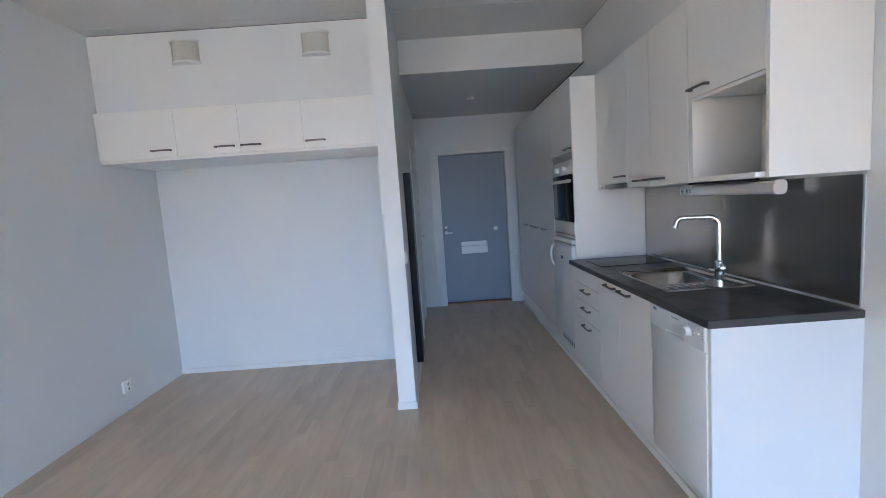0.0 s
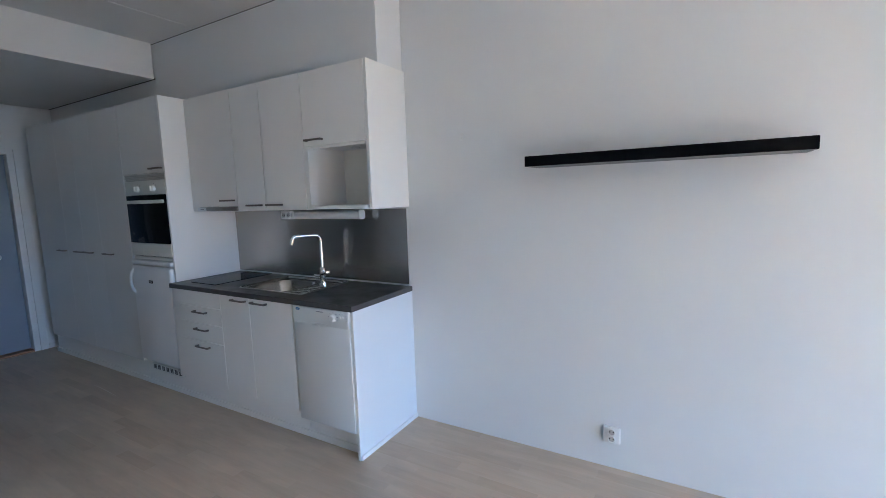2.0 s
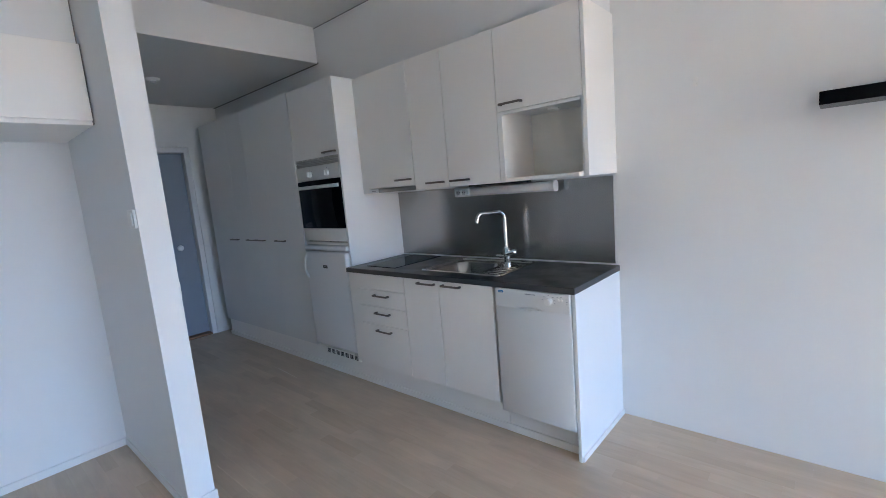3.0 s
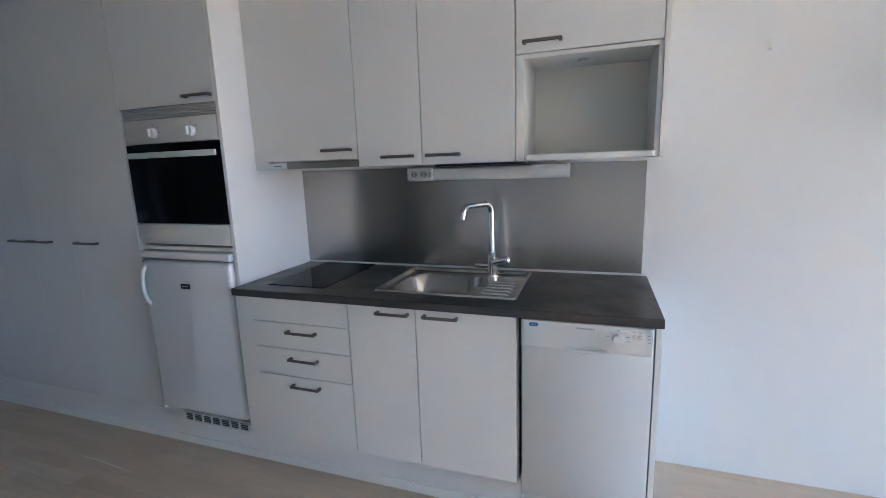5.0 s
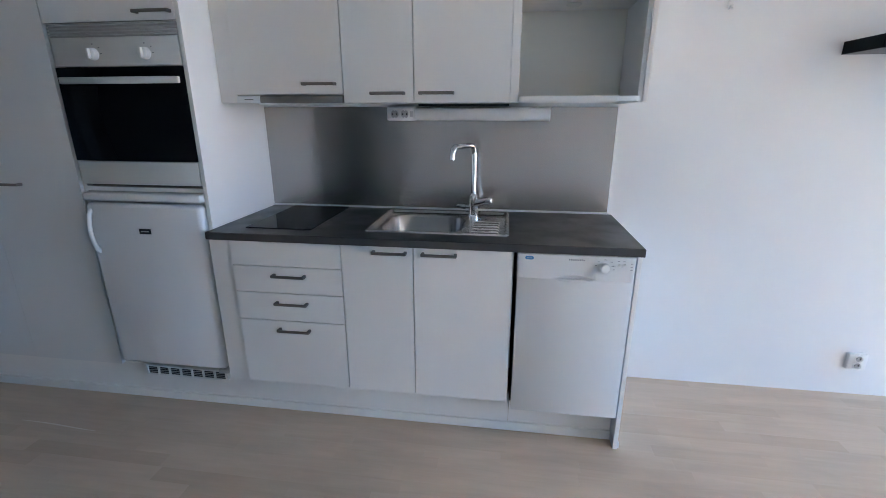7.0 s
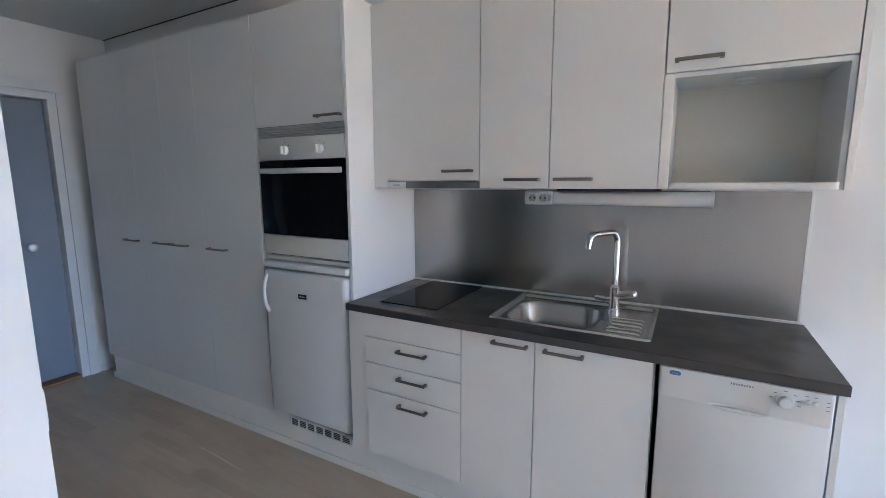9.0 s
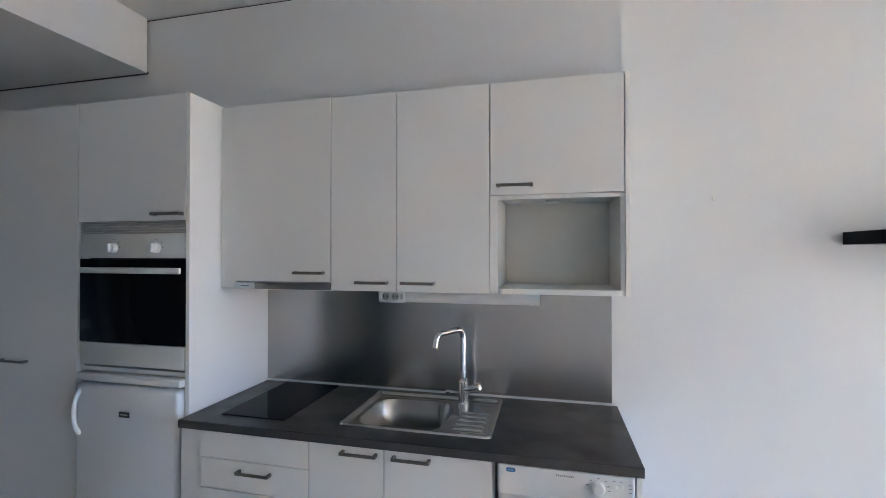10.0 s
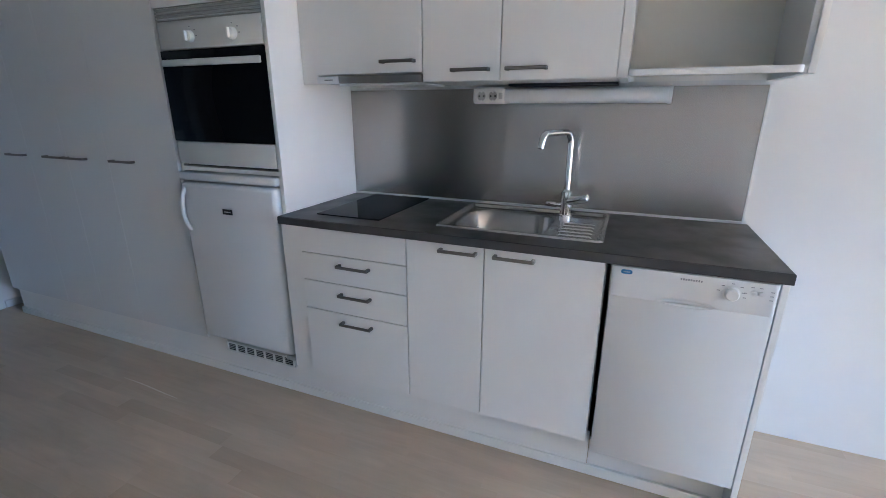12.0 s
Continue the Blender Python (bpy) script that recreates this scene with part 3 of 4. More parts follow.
def scooped_panel(y0, y1, g0, g1, z0, z1, xf, xb):
    """A control panel whose lower edge dips into a finger scoop between g0 and g1."""
    bm = bmesh.new()
    cols = []
    ys = [y0, y0 + 0.002, y0 + 0.005] + [y0 + 0.005 + (y1 - y0 - 0.010) * k / 60 for k in range(1, 60)] + [y1 - 0.005, y1 - 0.002, y1]
    for y in ys:
        edge = min(y - y0, y1 - y)
        back = 0.005 * (1 - min(edge / 0.005, 1)) ** 2
        u = (y - g0) / (g1 - g0)
        h = math.sin(math.pi * u) ** 0.6 if 0 < u < 1 else 0.0
        x = xf + back
        prof = [(xb, z1), (x + 0.003, z1), (x + 0.001, z1 - 0.001), (x, z1 - 0.004), (x, z0 + 0.040), (x, z0 + 0.006 + 0.012 * h),
                (x + 0.006 * h, z0 + 0.005 + 0.011 * h), (x + 0.014 * h, z0 + 0.004 + 0.007 * h), (x + 0.015 * h, z0 + 0.003 - 0.003 * h), (x + 0.008 * h, z0 + 0.001 - 0.008 * h),
                (x + 0.0015, z0 - 0.010 * h), (x + 0.0035, z0 - 0.011 * h), (xb, z0)]
        cols.append([bm.verts.new((px, y, pz)) for px, pz in prof])
    for c0, c1 in zip(cols, cols[1:]):
        for k in range(len(c0)):
            j = (k + 1) % len(c0)
            bm.faces.new((c0[k], c0[j], c1[j], c1[k]))
    bm.faces.new(cols[0])
    bm.faces.new(list(reversed(cols[-1])))
    return bm


cp = part("control_panel", scooped_panel(Y1 + 0.005, 0.463, 0.172, 0.322, 0.766, 0.864, -0.5920, -0.5630), DWFRONT, dw, "white control panel with a scooped finger grip", True)
part("knob", disc_stack(bmesh.new(), (-0.5920, 0.138, 0.822), (-1, 0, 0), [(0, 0.0225), (0.003, 0.0225), (0.004, 0.0185), (0.016, 0.0175), (0.019, 0.015)]), PLAST, cp, "round white programme knob", True)
for yy in (0.085, 0.068):
    part("button", disc_stack(bmesh.new(), (-0.5920, yy, 0.832), (-1, 0, 0), [(0, 0.007), (0.005, 0.007), (0.006, 0.005)], 14), PLAST, cp, smooth=True)
bm = bmesh.new()
_st = []
for sy, a0 in ((1, -90), (-1, 90)):
    for k in range(9):
        a = radians(a0 + 180 * k / 8)
        _st.append((0.418 + sy * 0.0095 + 0.0068 * math.cos(a), 0.8485 + 0.0068 * math.sin(a)))
loft(bm, [[(-0.5918, y, z) for y, z in _st], [(-0.5932, y, z) for y, z in _st]])
part("sticker", bm, BLUES, cp, "small blue rating sticker")
part("sticker_print", boxes(*[(-0.5938, -0.5930, 0.410 + i * 0.0048, 0.4122 + i * 0.0048, 0.8468, 0.8502) for i in range(4)]), LIGHTGREY, cp)
for i in range(9):
    part("print_mark", boxm(-0.5929, -0.5919, 0.214 + i * 0.0066, 0.2178 + i * 0.0066, 0.8440, 0.8500 if i % 3 else 0.8490), GREYBAR, cp)
for a in (0.2, 0.8, 1.57, 2.3, 2.9, 3.4):
    yy, zz = 0.138 + 0.034 * math.cos(a), 0.822 + 0.03 * math.sin(a)
    part("print_mark", boxm(-0.5929, -0.5919, yy - 0.004, yy + 0.004, zz - 0.001, zz + 0.001), GREYBAR, cp)
for yy, zz in ((0.070, 0.848), (0.090, 0.848), (0.042, 0.816), (0.042, 0.828), (0.042, 0.840), (0.110, 0.828)):
    part("print_mark", boxm(-0.5929, -0.5919, yy - 0.004, yy + 0.004, zz - 0.001, zz + 0.001), GREYBAR, cp)

# worktop with a cut-out for the sink
ZT = 0.900
SX0, SX1, SY0, SY1 = -0.484, -0.060, 0.507, 1.093


def holed_slab(x0, x1, y0, y1, hx0, hx1, hy0, hy1, z0, z1):
    bm = bmesh.new()
    rings = []
    for z in (z1, z0):
        o = [bm.verts.new(p) for p in ((x0, y0, z), (x1, y0, z), (x1, y1, z), (x0, y1, z))]
        i = [bm.verts.new(p) for p in ((hx0, hy0, z), (hx1, hy0, z), (hx1, hy1, z), (hx0, hy1, z))]
        rings.append((o, i))
    (o1, i1), (o0, i0) = rings
    for k in range(4):
        j = (k + 1) % 4
        bm.faces.new((o1[k], o1[j], i1[j], i1[k]))
        bm.faces.new((o0[j], o0[k], i0[k], i0[j]))
        bm.faces.new((o1[j], o1[k], o0[k], o0[j]))
        bm.faces.new((i1[k], i1[j], i0[j], i0[k]))
    outer = [e for e in bm.edges if all(v in o1 or v in o0 for v in e.verts)]
    bmesh.ops.bevel(bm, geom=outer, offset=0.003, segments=2, profile=0.5, affect="EDGES")
    return bm


wt = thing("worktop", (-0.30, 0.88, 0.868), "dark grey mottled laminate kitchen worktop", "worktop")
part("slab", holed_slab(-0.5945, -0.0035, 0.0005, YT0 - 0.001, SX0, SX1, SY0, SY1, 0.868, ZT), WORKTOP, wt)
part("front_edge", boxm(-0.5960, -0.5942, 0.0, YT0 - 0.001, 0.8685, ZT - 0.0022, bevel=0.0005, seg=1), EDGE, wt, "smooth dark grey front edging")
part("end_edge", boxm(-0.5935, -0.0035, -0.0010, 0.0007, 0.8685, ZT - 0.0022, bevel=0.0004, seg=1), EDGE, wt, "smooth dark grey end edging")
sb = thing("splashback", (-0.002, 0.89, ZT), "brushed steel splashback behind the sink", "splashback")
part("sheet", boxm(-0.003, -0.0005, 0.022, YT0 - 0.001, ZT + 0.009, 1.405), SPLASH, sb)
part("bottom_strip", boxm(-0.010, -0.001, 0.020, YT0 - 0.001, ZT, ZT + 0.009, bevel=0.001), ALU, sb, "thin aluminium strip along the worktop")
part("end_strip", boxm(-0.006, -0.0005, 0.012, 0.022, ZT + 0.009, 1.405, bevel=0.001), ALU, sb, "thin aluminium edge strip")


# ceramic hob
hob = thing("hob", (-0.26, 1.48, ZT), "narrow black ceramic hob set in the worktop", "hob")
part("glass", boxm(-0.507, -0.022, 1.332, 1.630, ZT + 0.0005, ZT + 0.005, bevel=0.0015, seg=1), HOBM, hob)


# steel sink: outer rim, a deep bowl and a ribbed drainer
snk = thing("sink", (-0.27, 0.80, ZT), "stainless steel inset sink with bowl and ribbed drainer", "sink")
scx, scy, shx, shy = -0.272, 0.800, 0.222, 0.303
bcx, bcy, bhx, bhy = -0.286, 0.880, 0.168, 0.182
bm = bmesh.new()
zr = ZT + 0.008
rim = loft(bm, [rounded_loop(scx, scy, shx, shy, 0.022, ZT + 0.0008), rounded_loop(scx, scy, shx - 0.001, shy - 0.001, 0.022, ZT + 0.004), rounded_loop(scx, scy, shx - 0.004, shy - 0.004, 0.021, zr - 0.001), rounded_loop(scx, scy, shx - 0.008, shy - 0.008, 0.019, zr), rounded_loop(scx, scy, shx - 0.013, shy - 0.013, 0.017, zr - 0.002), rounded_loop(scx, scy, shx - 0.019, shy - 0.019, 0.015, ZT - 0.004), rounded_loop(scx, scy, shx - 0.023, shy - 0.023, 0.014, ZT - 0.0065), rounded_loop(scx, scy, shx - 0.028, shy - 0.028, 0.012, ZT - 0.007)], False)
# deck between the rim and the bowl
inner = rim[-1]
top = [bm.verts.new(p) for p in rounded_loop(bcx, bcy, bhx, bhy, 0.092, ZT - 0.0065)]
n = len(inner)
for k in range(n):
    bm.faces.new((inner[k], inner[(k + 1) % n], top[(k + 1) % n], top[k]))
part("deck", bm, STEEL, snk, smooth=True)
bm = bmesh.new()
loft(bm, [rounded_loop(bcx, bcy, bhx, bhy, 0.092, ZT - 0.0064), rounded_loop(bcx, bcy, bhx - 0.006, bhy - 0.006, 0.090, ZT - 0.016), rounded_loop(bcx, bcy, bhx - 0.016, bhy - 0.016, 0.082, ZT - 0.12), rounded_loop(bcx, bcy, bhx - 0.028, bhy - 0.030, 0.066, ZT - 0.145), rounded_loop(bcx, bcy, bhx - 0.05, bhy - 0.05, 0.04, ZT - 0.152)])
bowl = part("bowl", bm, BOWLM, snk, "rounded steel bowl", True)
part("drain", disc_stack(bmesh.new(), (bcx, bcy, ZT - 0.1525), (0, 0, 1), [(0, 0.045), (0.003, 0.044), (0.004, 0.034), (0.001, 0.03)]), CHROME, bowl, "chrome drain strainer", True)
for i in range(5):
    xx = -0.415 + i * 0.046
    part("rib", sweep(bmesh.new(), [(xx, 0.540, ZT - 0.0075), (xx, 0.550, ZT - 0.0045), (xx, 0.650, ZT - 0.0045), (xx, 0.660, ZT - 0.0075)], [0.002, 0.0048, 0.0048, 0.002], 8), STEEL, snk, "raised drainer rib", True)

# tap
tx, ty = -0.128, 0.670
tap = thing("tap", (tx, ty, ZT), "tall chrome swivel tap with side lever behind the sink", "tap")
bm = disc_stack(bmesh.new(), (tx, ty, ZT - 0.0065), (0, 0, 1), [(0, 0.027), (0.012, 0.027), (0.0145, 0.022), (0.1075, 0.022), (0.1115, 0.019), (0.1175, 0.014)])
part("tap_body", bm, CHROME, tap, smooth=True)
wx, wy = -0.91, 0.41   # the way the spout points
arc = [(0, 0.10), (0, 0.200), (0, 0.292)] + [(0.045 * (1 - math.cos(radians(15 * k))), 0.292 + 0.045 * math.sin(radians(15 * k))) for k in range(1, 7)]
arc += [(0.165 + 0.032 * math.sin(radians(13 * k)), 0.337 - 0.032 * (1 - math.cos(radians(13 * k)))) for k in range(0, 7)] + [(0.204, 0.283)]
sp = part("spout", sweep(bmesh.new(), [(tx + wx * u, ty + wy * u, ZT + v) for u, v in arc], 0.0122, 18), CHROME, tap, "high bent chrome spout", True)
bm = sweep(bmesh.new(), [(tx, ty, ZT + 0.060), (tx - 0.018, ty - 0.042, ZT + 0.073), (tx - 0.033, ty - 0.078, ZT + 0.084), (tx - 0.0365, ty - 0.086, ZT + 0.0868), (tx - 0.038, ty - 0.0895, ZT + 0.088)], [0.0180, 0.0188, 0.0185, 0.0140, 0.0040], 20)
part("lever", bm, CHROME, tap, "thick chrome mixer lever", True)
bm = sweep(bmesh.new(), [(tx, ty, ZT + 0.045), (tx, ty + 0.036, ZT + 0.045), (tx, ty + 0.038, ZT + 0.045), (tx, ty + 0.076, ZT + 0.047), (tx, ty + 0.081, ZT + 0.047)], [0.010, 0.010, 0.0125, 0.0115, 0.008], 14)
part("valve", bm, CHROME, tap, "small chrome side valve", True)

# ---- wall units ----
ZU, ZUT = 1.418, 2.245


def wall_unit(y0, y1, doors, label, zb=ZU):
    u = thing("wall_cabinet", (-0.18, (y0 + y1) / 2, zb), label, "cabinet", "kitchen wall cabinets")
    part("body", boxm(XU + 0.034, -0.001, y0 + 0.0005, y1 - 0.0005, zb, ZUT - 0.002), CAB, u)
    for a, b, hy, dz, hz in doors:
        d = part("door", boxm(XU, XU + 0.018, a + 0.002, b - 0.002, dz, ZUT, bevel=0.0012, seg=1), CAB, u)
        bow_handle(d, XU, hy, hz, 0.143)
    return u


UH, UA, UB = 1.200, 0.903, 0.518
hu = wall_unit(UH, 1.678, [(UH, 1.678, 1.299, 1.452, 1.492)], "tall white wall cabinet above the range hood", 1.450)
wall_unit(UB, UH, [(UA, UH, 1.010, ZU, 1.454), (UB, UA, 0.809, ZU, 1.454)], "white wall cabinet with two doors above the sink")
part("filler_strip", boxm(XU + 0.014, XU + 0.03, 1.680, YT0 - 0.002, ZU, ZUT, bevel=0.001), CAB, hu, "narrow white filler strip")

# microwave cabinet with an open niche
mc = thing("niche_cabinet", (-0.18, 0.27, ZU), "white wall cabinet with an open niche under a door", "cabinet")
E0 = 0.0105
part("cover_panel", boxm(XU, -0.001, 0.0005, 0.0185, ZU, ZUT + 0.001, bevel=0.0005, seg=1), CAB, mc)
part("side", boxm(XU + 0.012, -0.001, 0.0188, E0 + 0.024, ZU, 1.800, bevel=0.0005, seg=1), CAB, mc)
part("side", boxm(XU + 0.002, -0.001, UB - 0.032, UB - 0.001, ZU, 1.800, bevel=0.001), CAB, mc)
part("upper_box", boxm(XU + 0.034, -0.001, 0.0190, UB - 0.001, 1.801, ZUT - 0.002), CAB, mc)
part("rail", boxm(XU + 0.002, XU + 0.019, E0 + 0.0245, UB - 0.032, 1.786, 1.800), CAB, mc)
part("back_board", boxm(-0.045, -0.035, E0 + 0.0245, UB - 0.032, ZU + 0.02, 1.801), INNER, mc, "cream back board of the niche")
bm = bmesh.new()
_o = rounded_loop((XU - 0.02 - 0.045) / 2 , (E0 + 0.020 + UB - 0.034) / 2, (0.365 - 0.02) / 2, (UB - E0 - 0.054) / 2, 0.02, 0)
loft(bm, [[(p[0], p[1], ZU + 0.002) for p in _o], [(p[0], p[1], ZU + 0.022) for p in _o]])
part("shelf", bm, CAB, mc, "white shelf board with rounded corners")
d = part("door", boxm(XU, XU + 0.018, 0.0220, UB - 0.0025, 1.804, ZUT, bevel=0.0012, seg=1), CAB, mc)
bow_handle(d, XU, 0.420, 1.839, 0.140)
part("puck_lamp", disc_stack(bmesh.new(), (-0.17, 0.275, 1.801), (0, 0, -1), [(0, 0.03), (0.006, 0.03), (0.009, 0.024)]), PLAST, mc, "flat round lamp under the niche top", True)

# range hood
rh = thing("range_hood", (-0.2, 1.44, ZU), "slim pull-out range hood under the wall cabinet", "range hood")
part("body", boxm(XU + 0.02, -0.03, UH + 0.004, 1.676, ZU + 0.002, 1.449), LIGHTGREY, rh, "grey hood housing")
part("front", boxm(XU - 0.004, XU + 0.02, UH + 0.003, 1.570, ZU, 1.446, bevel=0.003), HOODM, rh, "brushed steel front strip", True)
part("switch_plate", boxm(XU - 0.003, XU + 0.02, 1.572, 1.676, ZU, 1.446, bevel=0.002), APPL, rh, "white switch plate", True)
part("print", boxm(XU - 0.0036, XU - 0.0028, 1.60, 1.64, 1.430, 1.434), GREYBAR, rh)
part("lamp_cover", boxm(-0.33, -0.10, 1.22, 1.60, ZU - 0.006, ZU + 0.0015, bevel=0.003), DIFF, rh, "white lamp cover below the hood")

# strip lamp with sockets under the wall units
lb = thing("strip_lamp", (-0.09, 0.71, 1.37), "white tubular strip lamp with two sockets under the cabinets", "lamp")
def bar(y0, y1, rx, rz, cx, cz, seg=14):
    bm = bmesh.new()
    loops = []
    for y in (y0, y1):
        loops.append([bm.verts.new((cx + rx * math.copysign(abs(math.cos(t)) ** 0.7, math.cos(t)), y, cz + rz * math.copysign(abs(math.sin(t)) ** 0.7, math.sin(t)))) for t in [2 * math.pi * k / seg for k in range(seg)]])
    for k in range(seg):
        bm.faces.new((loops[0][k], loops[0][(k + 1) % seg], loops[1][(k + 1) % seg], loops[1][k]))
    bm.faces.new(loops[0])
    bm.faces.new(loops[1])
    return bm
part("diffuser", bar(0.345, 0.955, 0.030, 0.030, -0.072, 1.373), DIFF, lb, "opal tube cover", True)
part("end_cap", bar(0.333, 0.345, 0.032, 0.033, -0.072, 1.373), PLAST, lb, "white end cap", True)
hs = part("socket_box", boxm(-0.104, -0.020, 0.955, 1.092, 1.341, 1.406, bevel=0.012, seg=3), PLAST, lb, "white socket housing", True)


def ring(x, y, z, face, r0, r1, h, seg=24):
    """A raised collar round a socket face, open in the middle."""
    bm = bmesh.new()
    rows = ((0, r1), (h, r1 - 0.0008), (h, r0 + 0.0008), (0.0006, r0))
    rings = [[bm.verts.new((x + face * d, y + r * math.cos(2 * math.pi * k / seg), z + r * math.sin(2 * math.pi * k / seg))) for k in range(seg)] for d, r in rows]
    for c0, c1 in zip(rings, rings[1:]):
        for k in range(seg):
            bm.faces.new((c0[k], c0[(k + 1) % seg], c1[(k + 1) % seg], c1[k]))
    return bm


for yy in (1.052, 1.003):
    so = part("socket", ring(-0.1038, yy, 1.372, -1, 0.0185, 0.0215, 0.0065), PLAST, hs, "round white earthed socket", True)
    part("socket_face", disc_stack(bmesh.new(), (-0.1038, yy, 1.372), (-1, 0, 0), [(0, 0.0188), (0.0008, 0.0186)], 20), SOCK, hs, "recessed socket face, the shade of its well put in as grey")
    part("pin_holes", boxes(*[(-0.1056, -0.1038, yy + d - 0.0032, yy + d + 0.0032, 1.3690, 1.3754) for d in (-0.0095, 0.0095)], bevel=0.0006), BLACKP, hs)
    for dz in (-0.016, 0.016):
        part("earth_clip", boxm(-0.1075, -0.1038, yy - 0.003, yy + 0.003, 1.370 + dz, 1.374 + dz, bevel=0.0005), SATIN, hs)
part("switch", boxm(-0.1085, -0.1035, 0.962, 0.978, 1.360, 1.385, bevel=0.002), LIGHTGREY, hs, "small grey lamp switch", True)
part("mounting_rail", boxm(-0.14, -0.03, 0.52, 0.93, 1.408, 1.4175), BLACKP, lb, "dark rail under the cabinet")

# ---- tall units ----
ZTT = 2.255
oh = thing("oven_cabinet", (-0.27, 2.06, 0.18), "tall white cabinet housing the oven and fridge", "cabinet")
part("side", boxm(XT, -0.001, YT0, YT0 + 0.018, 0.188, ZTT, bevel=0.001), CAB, oh)
part("side", boxm(XT + 0.02, -0.001, YT1 - 0.002, YT1 + 0.014, 0.19, ZTT - 0.004), CAB, oh)
part("top_box", boxm(XT + 0.020, -0.001, YT0 + 0.018, YT1 - 0.002, 1.712, ZTT - 0.003), CAB, oh)
part("back_board", boxm(-0.02, -0.01, YT0 + 0.018, YT1 - 0.002, 0.19, 1.712), CAB, oh)
d = part("door", boxm(XT, XT + 0.018, YT0 + 0.020, YT1 + 0.010, 1.716, ZTT, bevel=0.0012, seg=1), TALL, oh)
bow_handle(d, XT, 1.868, 1.745, 0.15)
gv = part("vent_strip", boxm(XT + 0.008, XT + 0.02, YT0 + 0.020, YT1 - 0.004, 1.664, 1.712), SOCK, oh, "grey ventilation strip")
for i in range(4):
    part("slat", boxm(XT - 0.002, XT + 0.009, YT0 + 0.020, YT1 - 0.004, 1.668 + i * 0.012, 1.674 + i * 0.012, bevel=0.002, seg=1), LIGHTGREY, gv)
part("shelf", boxm(XT + 0.012, -0.03, YT0 + 0.019, YT1 - 0.003, 1.052, 1.070), CAB, oh)

O0, O1 = 1.785, 2.346
ov = thing("oven", (-0.27, 2.06, 1.07), "white built-in oven with black glass door", "oven")
part("body", boxm(-0.515, -0.03, O0 + 0.02, O1 - 0.02, 1.075, 1.655), BLACKP, ov)
cpn = part("control_panel", boxm(-0.540, -0.515, O0, O1, 1.556, 1.662, bevel=0.003), OVENW, ov, "white control panel", True)
for yy in (2.158, 1.930):
    k = part("knob", disc_stack(bmesh.new(), (-0.540, yy, 1.600), (-1, 0, 0), [(0, 0.023), (0.010, 0.022), (0.018, 0.020), (0.020, 0.017)]), PLAST, cpn, "round white oven knob", True)
    box_bm = boxm(-0.572, -0.558, yy - 0.005, yy + 0.005, 1.582, 1.619, bevel=0.003)
    part("knob_grip", box_bm, PLAST, cpn, smooth=True)
    for dy, dz in ((0.0, 0.037), (-0.027, 0.024), (-0.033, 0.002)):
        part("print_mark", boxm(-0.5409, -0.5399, yy + dy - 0.003, yy + dy + 0.003, 1.600 + dz - 0.002, 1.600 + dz + 0.002), GREYBAR, cpn)
gd = part("glass_door", boxm(-0.541, -0.514, O0 - 0.003, O1 + 0.003, 1.183, 1.552, bevel=0.003), GLASSB, ov, "black glass oven door", True)
part("door_handle", boxm(-0.562, -0.549, O0 + 0.008, O1 - 0.022, 1.489, 1.515, bevel=0.004), OVENW, gd, "white bar handle", True)
for yy in (O0 + 0.035, O1 - 0.041):
    part("handle_post", boxm(-0.551, -0.540, yy - 0.010, yy + 0.010, 1.493, 1.510, bevel=0.003), OVENW, gd)
part("lower_panel", boxm(-0.539, -0.514, O0, O1, 1.082, 1.180, bevel=0.003), OVENW, ov, "white lower panel", True)

F0, F1 = 1.787, 2.345
fr = thing("fridge", (-0.27, 2.06, 0.19), "white under-oven fridge with side handle", "fridge")
part("body", boxm(-0.500, -0.04, F0 + 0.004, F1 - 0.004, 0.190, 1.040), APPL, fr)
part("top_trim", boxm(-0.560, -0.499, F0 - 0.002, F1 - 0.002, 1.012, 1.048, bevel=0.008, seg=3), APPL, fr, "white top trim", True)
fd = part("door", boxm(-0.566, -0.503, F0 + 0.001, F1 - 0.003, 0.216, 1.004, bevel=0.023, seg=5), APPL, fr, "white door with rounded edges", True)
pts = []
for k in range(9):
    u = k / 8
    pts.append((-0.560 - 0.034 * math.sin(math.pi * u) ** 0.6, F1 - 0.032 - 0.004 * math.sin(math.pi * u), 0.975 - 0.195 * u))
part("handle", sweep(bmesh.new(), pts, 0.010, 12), PLAST, fd, "curved white grip handle", True)
bg = part("badge", boxm(-0.5685, -0.5655, 2.037, 2.093, 0.872, 0.896, bevel=0.001, seg=1), BLACKP, fd, "small black name badge")
part("badge_print", boxm(-0.5692, -0.5684, 2.046, 2.084, 0.882, 0.886), LIGHTGREY, fd)
part("hinge", boxm(-0.560, -0.505, F0 - 0.004, F0 + 0.045, 0.196, 0.215, bevel=0.003), LIGHTGREY, fr, "grey lower hinge")


def tall_unit(y0, y1, hy):
    u = thing("tall_cabinet", (-0.27, (y0 + y1) / 2, 0.186), "tall white glossy cupboard with bronze handle", "cabinet", "tall hall cupboards")
    part("body", boxm(XT + 0.020, -0.001, y0 + 0.0005, y1 - 0.0005, 0.186, ZTT - 0.003), CAB, u)
    d = part("door", boxm(XT, XT + 0.018, y0 + 0.0008, y1 - 0.0008, 0.188, ZTT), TALL, u)
    if hy:
        bow_handle(d, XT, hy, 1.073, 0.16)


TS = (2.366, 2.856, 3.192, 3.530, 4.130)
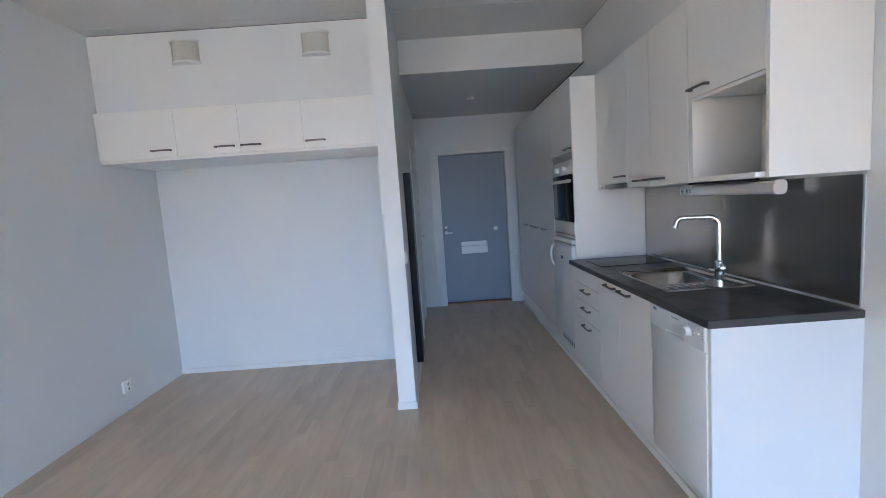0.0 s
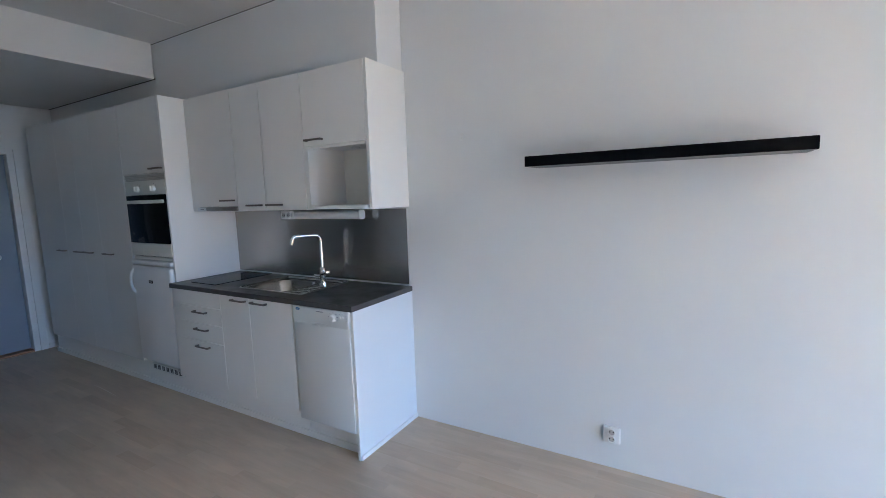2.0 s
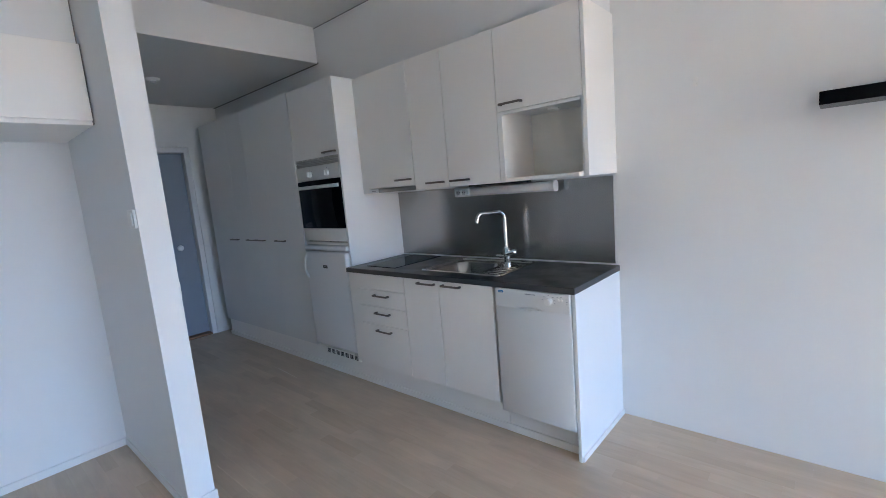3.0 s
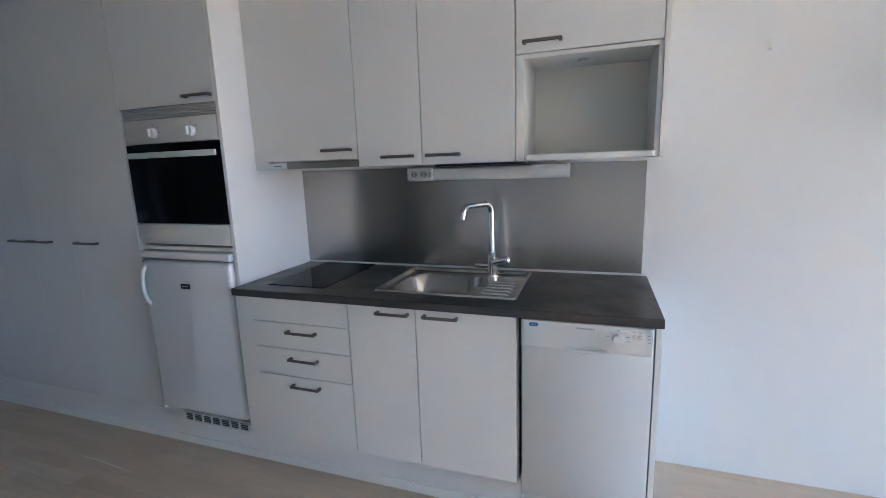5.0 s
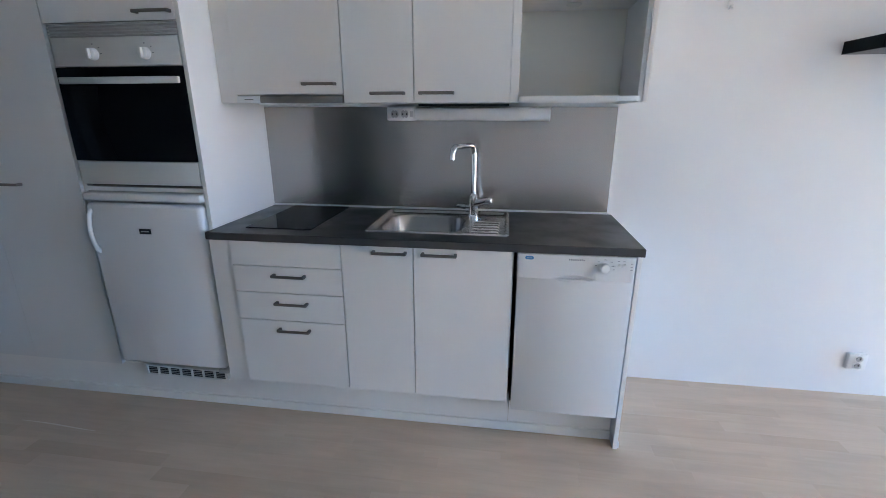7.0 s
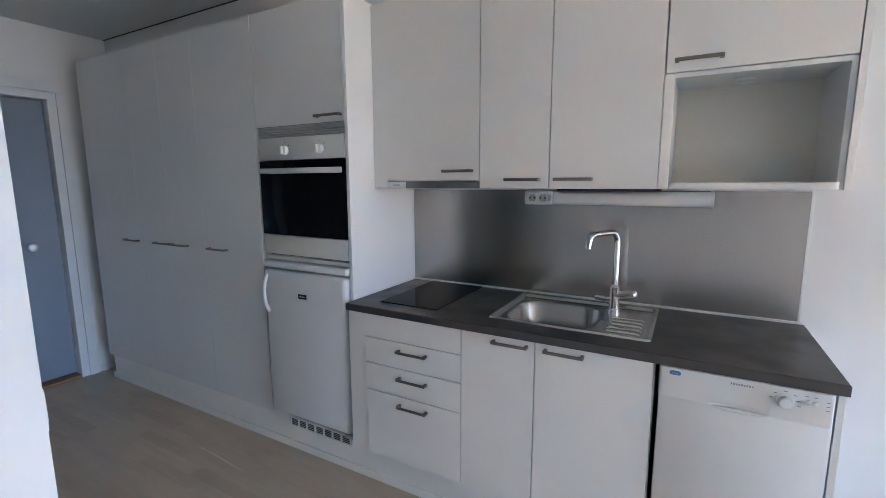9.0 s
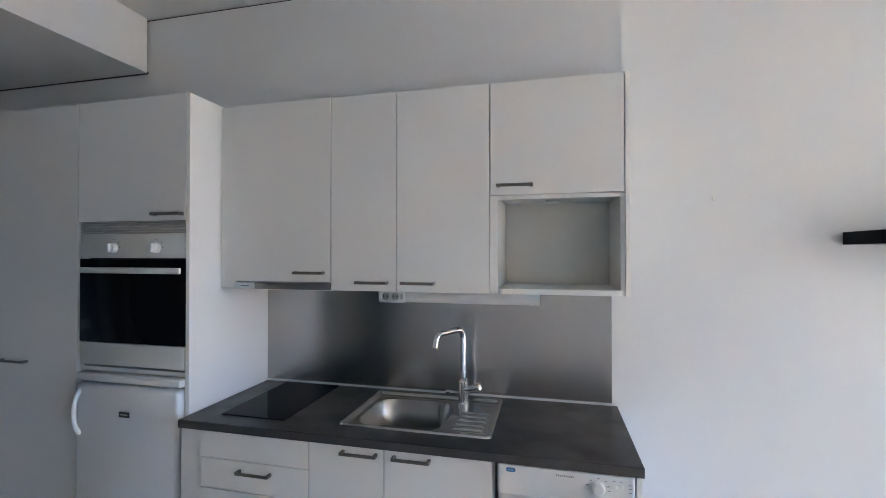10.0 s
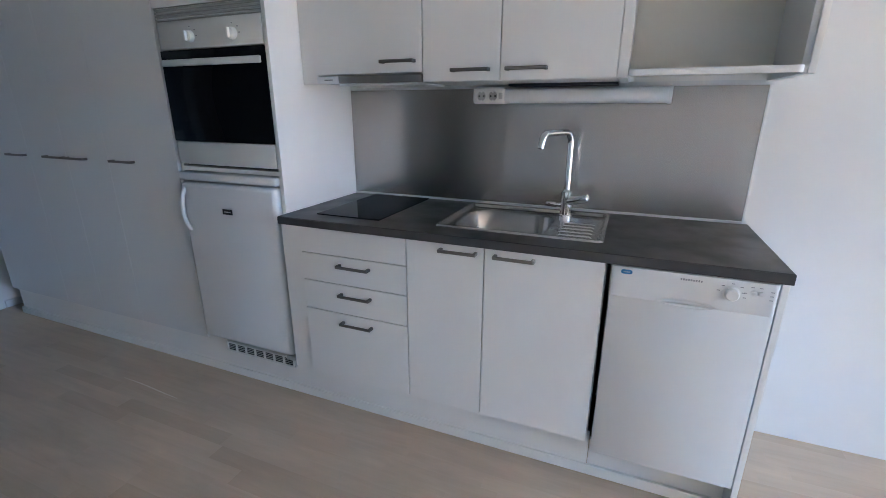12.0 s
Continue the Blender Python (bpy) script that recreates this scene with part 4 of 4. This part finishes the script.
for y0, y1, hy in zip(TS, TS[1:], (2.737, 3.098, 3.282, 3.63)):
    tall_unit(y0, y1, hy)

# ---- loose and small things ----
sh = thing("wall_shelf", (-0.11, -1.32, 1.60), "black floating wall shelf, empty", "shelf")
part("board", boxm(-0.222, -0.0005, -1.99, -0.852, 1.611, 1.661, bevel=0.0015, seg=1), BLACKW, sh)


def wall_socket(x, y, z, face):
    s = thing("wall_socket", (x, y, z), "white double wall socket low on the wall", "socket", "wall sockets")
    part("plate", boxm(x - face * 0.0005, x + face * 0.020, y - 0.043, y + 0.043, z - 0.043, z + 0.043, bevel=0.005, seg=3), PLAST, s, smooth=True)
    for dz in (-0.019, 0.019):
        part("socket", ring(x + face * 0.0196, y, z + dz, face, 0.0155, 0.0185, 0.0075), PLAST, s, "raised round socket collar", True)
        part("socket_face", disc_stack(bmesh.new(), (x + face * 0.0196, y, z + dz), (face, 0, 0), [(0, 0.0158), (0.0008, 0.0156)], 20), SOCK, s, "socket face, the shade of its well put in as grey")
        part("pin_holes", boxes(*[sorted((x + face * 0.0196, x + face * 0.0216)) + [y + d - 0.0028, y + d + 0.0028, z + dz - 0.0028, z + dz + 0.0028] for d in (-0.0085, 0.0085)]), BLACKP, s)


wall_socket(0, -1.248, 0.192, -1)
wall_socket(XL, 1.666, 0.188, 1)

hk = thing("wall_hook", (0, -0.388, 1.818), "small white adhesive hook on the wall", "hook")
part("plate", boxm(-0.006, 0.0003, -0.398, -0.378, 1.798, 1.842, bevel=0.002), PLAST, hk, smooth=True)
part("peg", boxm(-0.020, -0.005, -0.394, -0.382, 1.800, 1.812, bevel=0.003), PLAST, hk, smooth=True)


def light_switch(x, y, z, face, label):
    s = thing("light_switch", (x, y, z), label, "light switch", "light switches")
    part("plate", boxm(x - face * 0.0003, x + face * 0.012, y - 0.041, y + 0.041, z - 0.041, z + 0.041, bevel=0.004), PLAST, s, smooth=True)
    part("rocker", boxm(x + face * 0.0115, x + face * 0.0165, y - 0.028, y + 0.028, z - 0.028, z + 0.028, bevel=0.003), PLAST, s, smooth=True)


light_switch(XP0, 1.40, 1.40, -1, "white light switch on the alcove side of the partition")
light_switch(XP1, 1.42, 1.05, 1, "white light switch on the hall side of the partition")

bp = thing("slim_cabinet", (XP1 + 0.03, 1.98, 0.17), "tall narrow black wall-hung cabinet in the hall", "cabinet")
part("body", boxm(XP1 - 0.0005, XP1 + 0.050, 1.78, 2.02, 0.17, 1.645, bevel=0.004), BLACKW, bp)

# ---- parquet staves, last ----
SW = 0.0685
LENGTHS = (0.32, 0.44, 0.56, 0.68)


def stave_mesh(length):
    g, h = 0.00004, 0.0001
    bm = bmesh.new()
    a = [bm.verts.new(p) for p in ((g, g, -0.012), (SW - g, g, -0.012), (SW - g, length - g, -0.012), (g, length - g, -0.012))]
    b = [bm.verts.new(p) for p in ((g, g, -0.0003), (SW - g, g, -0.0003), (SW - g, length - g, -0.0003), (g, length - g, -0.0003))]
    c = [bm.verts.new(p) for p in ((g + h, g + h, 0), (SW - g - h, g + h, 0), (SW - g - h, length - g - h, 0), (g + h, length - g - h, 0))]
    bm.faces.new(c)
    for k in range(4):
        j = (k + 1) % 4
        bm.faces.new((a[k], a[j], b[j], b[k]))
        bm.faces.new((b[k], b[j], c[j], c[k]))
    return mesh_of("stave", bm, OAK_ONE)


STAVES = {ln: stave_mesh(ln) for ln in LENGTHS}
rng = random.Random(7)
floor_ob = bpy.data.objects["floor"]
verts, faces, made = [], [], 0
cols = int((0 - XL) / SW) + 1
for c in range(cols):
    x = XL + c * SW
    w = min(SW, 0.0 - x)
    y = YW - rng.random() * 0.6
    while y < YE:
        ln = rng.choice(LENGTHS)
        near = -2.05 < x < -0.62 and -0.35 < y < 2.3 and w > SW - 0.001
        if near and made < 300:
            s = new("stave", STAVES[ln])
            s.location = (x, y, 0)
            s.parent = floor_ob
            made += 1
        else:
            g, h = 0.00004, 0.0001
            y0, y1 = max(y, YW) + g, min(y + ln, YE) - g
            if y1 - y0 > 0.01 and w > 0.01:
                i = len(verts)
                verts += [(x + g, y0, -0.012), (x + w - g, y0, -0.012), (x + w - g, y1, -0.012), (x + g, y1, -0.012)]
                verts += [(x + g, y0, -0.0003), (x + w - g, y0, -0.0003), (x + w - g, y1, -0.0003), (x + g, y1, -0.0003)]
                verts += [(x + g + h, y0 + h, 0), (x + w - g - h, y0 + h, 0), (x + w - g - h, y1 - h, 0), (x + g + h, y1 - h, 0)]
                faces.append((i + 8, i + 9, i + 10, i + 11))
                for k in range(4):
                    j = (k + 1) % 4
                    faces += [(i + k, i + j, i + 4 + j, i + 4 + k), (i + 4 + k, i + 4 + j, i + 8 + j, i + 8 + k)]
        y += ln
me = bpy.data.meshes.new("staves")
me.from_pydata(verts, [], faces)
me.materials.append(OAK_MANY)
st = new("staves", me)
st.parent = floor_ob
tagged(st, "pale oak parquet staves", kind="stuff")
# a long pale scratch in the hall
bm = bmesh.new()
lo, hi = [], []
for k in range(15):
    u = k / 14
    w = 0.0036 * math.sin(math.pi * min(max(u, 0.06), 0.94)) ** 0.5
    x, y = -0.773 - 0.016 * u + 0.003 * math.sin(5 * u), 2.722 - 0.409 * u
    lo.append(bm.verts.new((x - w, y, 0.0003)))
    hi.append(bm.verts.new((x + w, y, 0.0003)))
for k in range(14):
    bm.faces.new((lo[k], hi[k], hi[k + 1], lo[k + 1]))
scr = new("scratch", mesh_of("scratch", bm, SCRATCH))
scr.parent = floor_ob
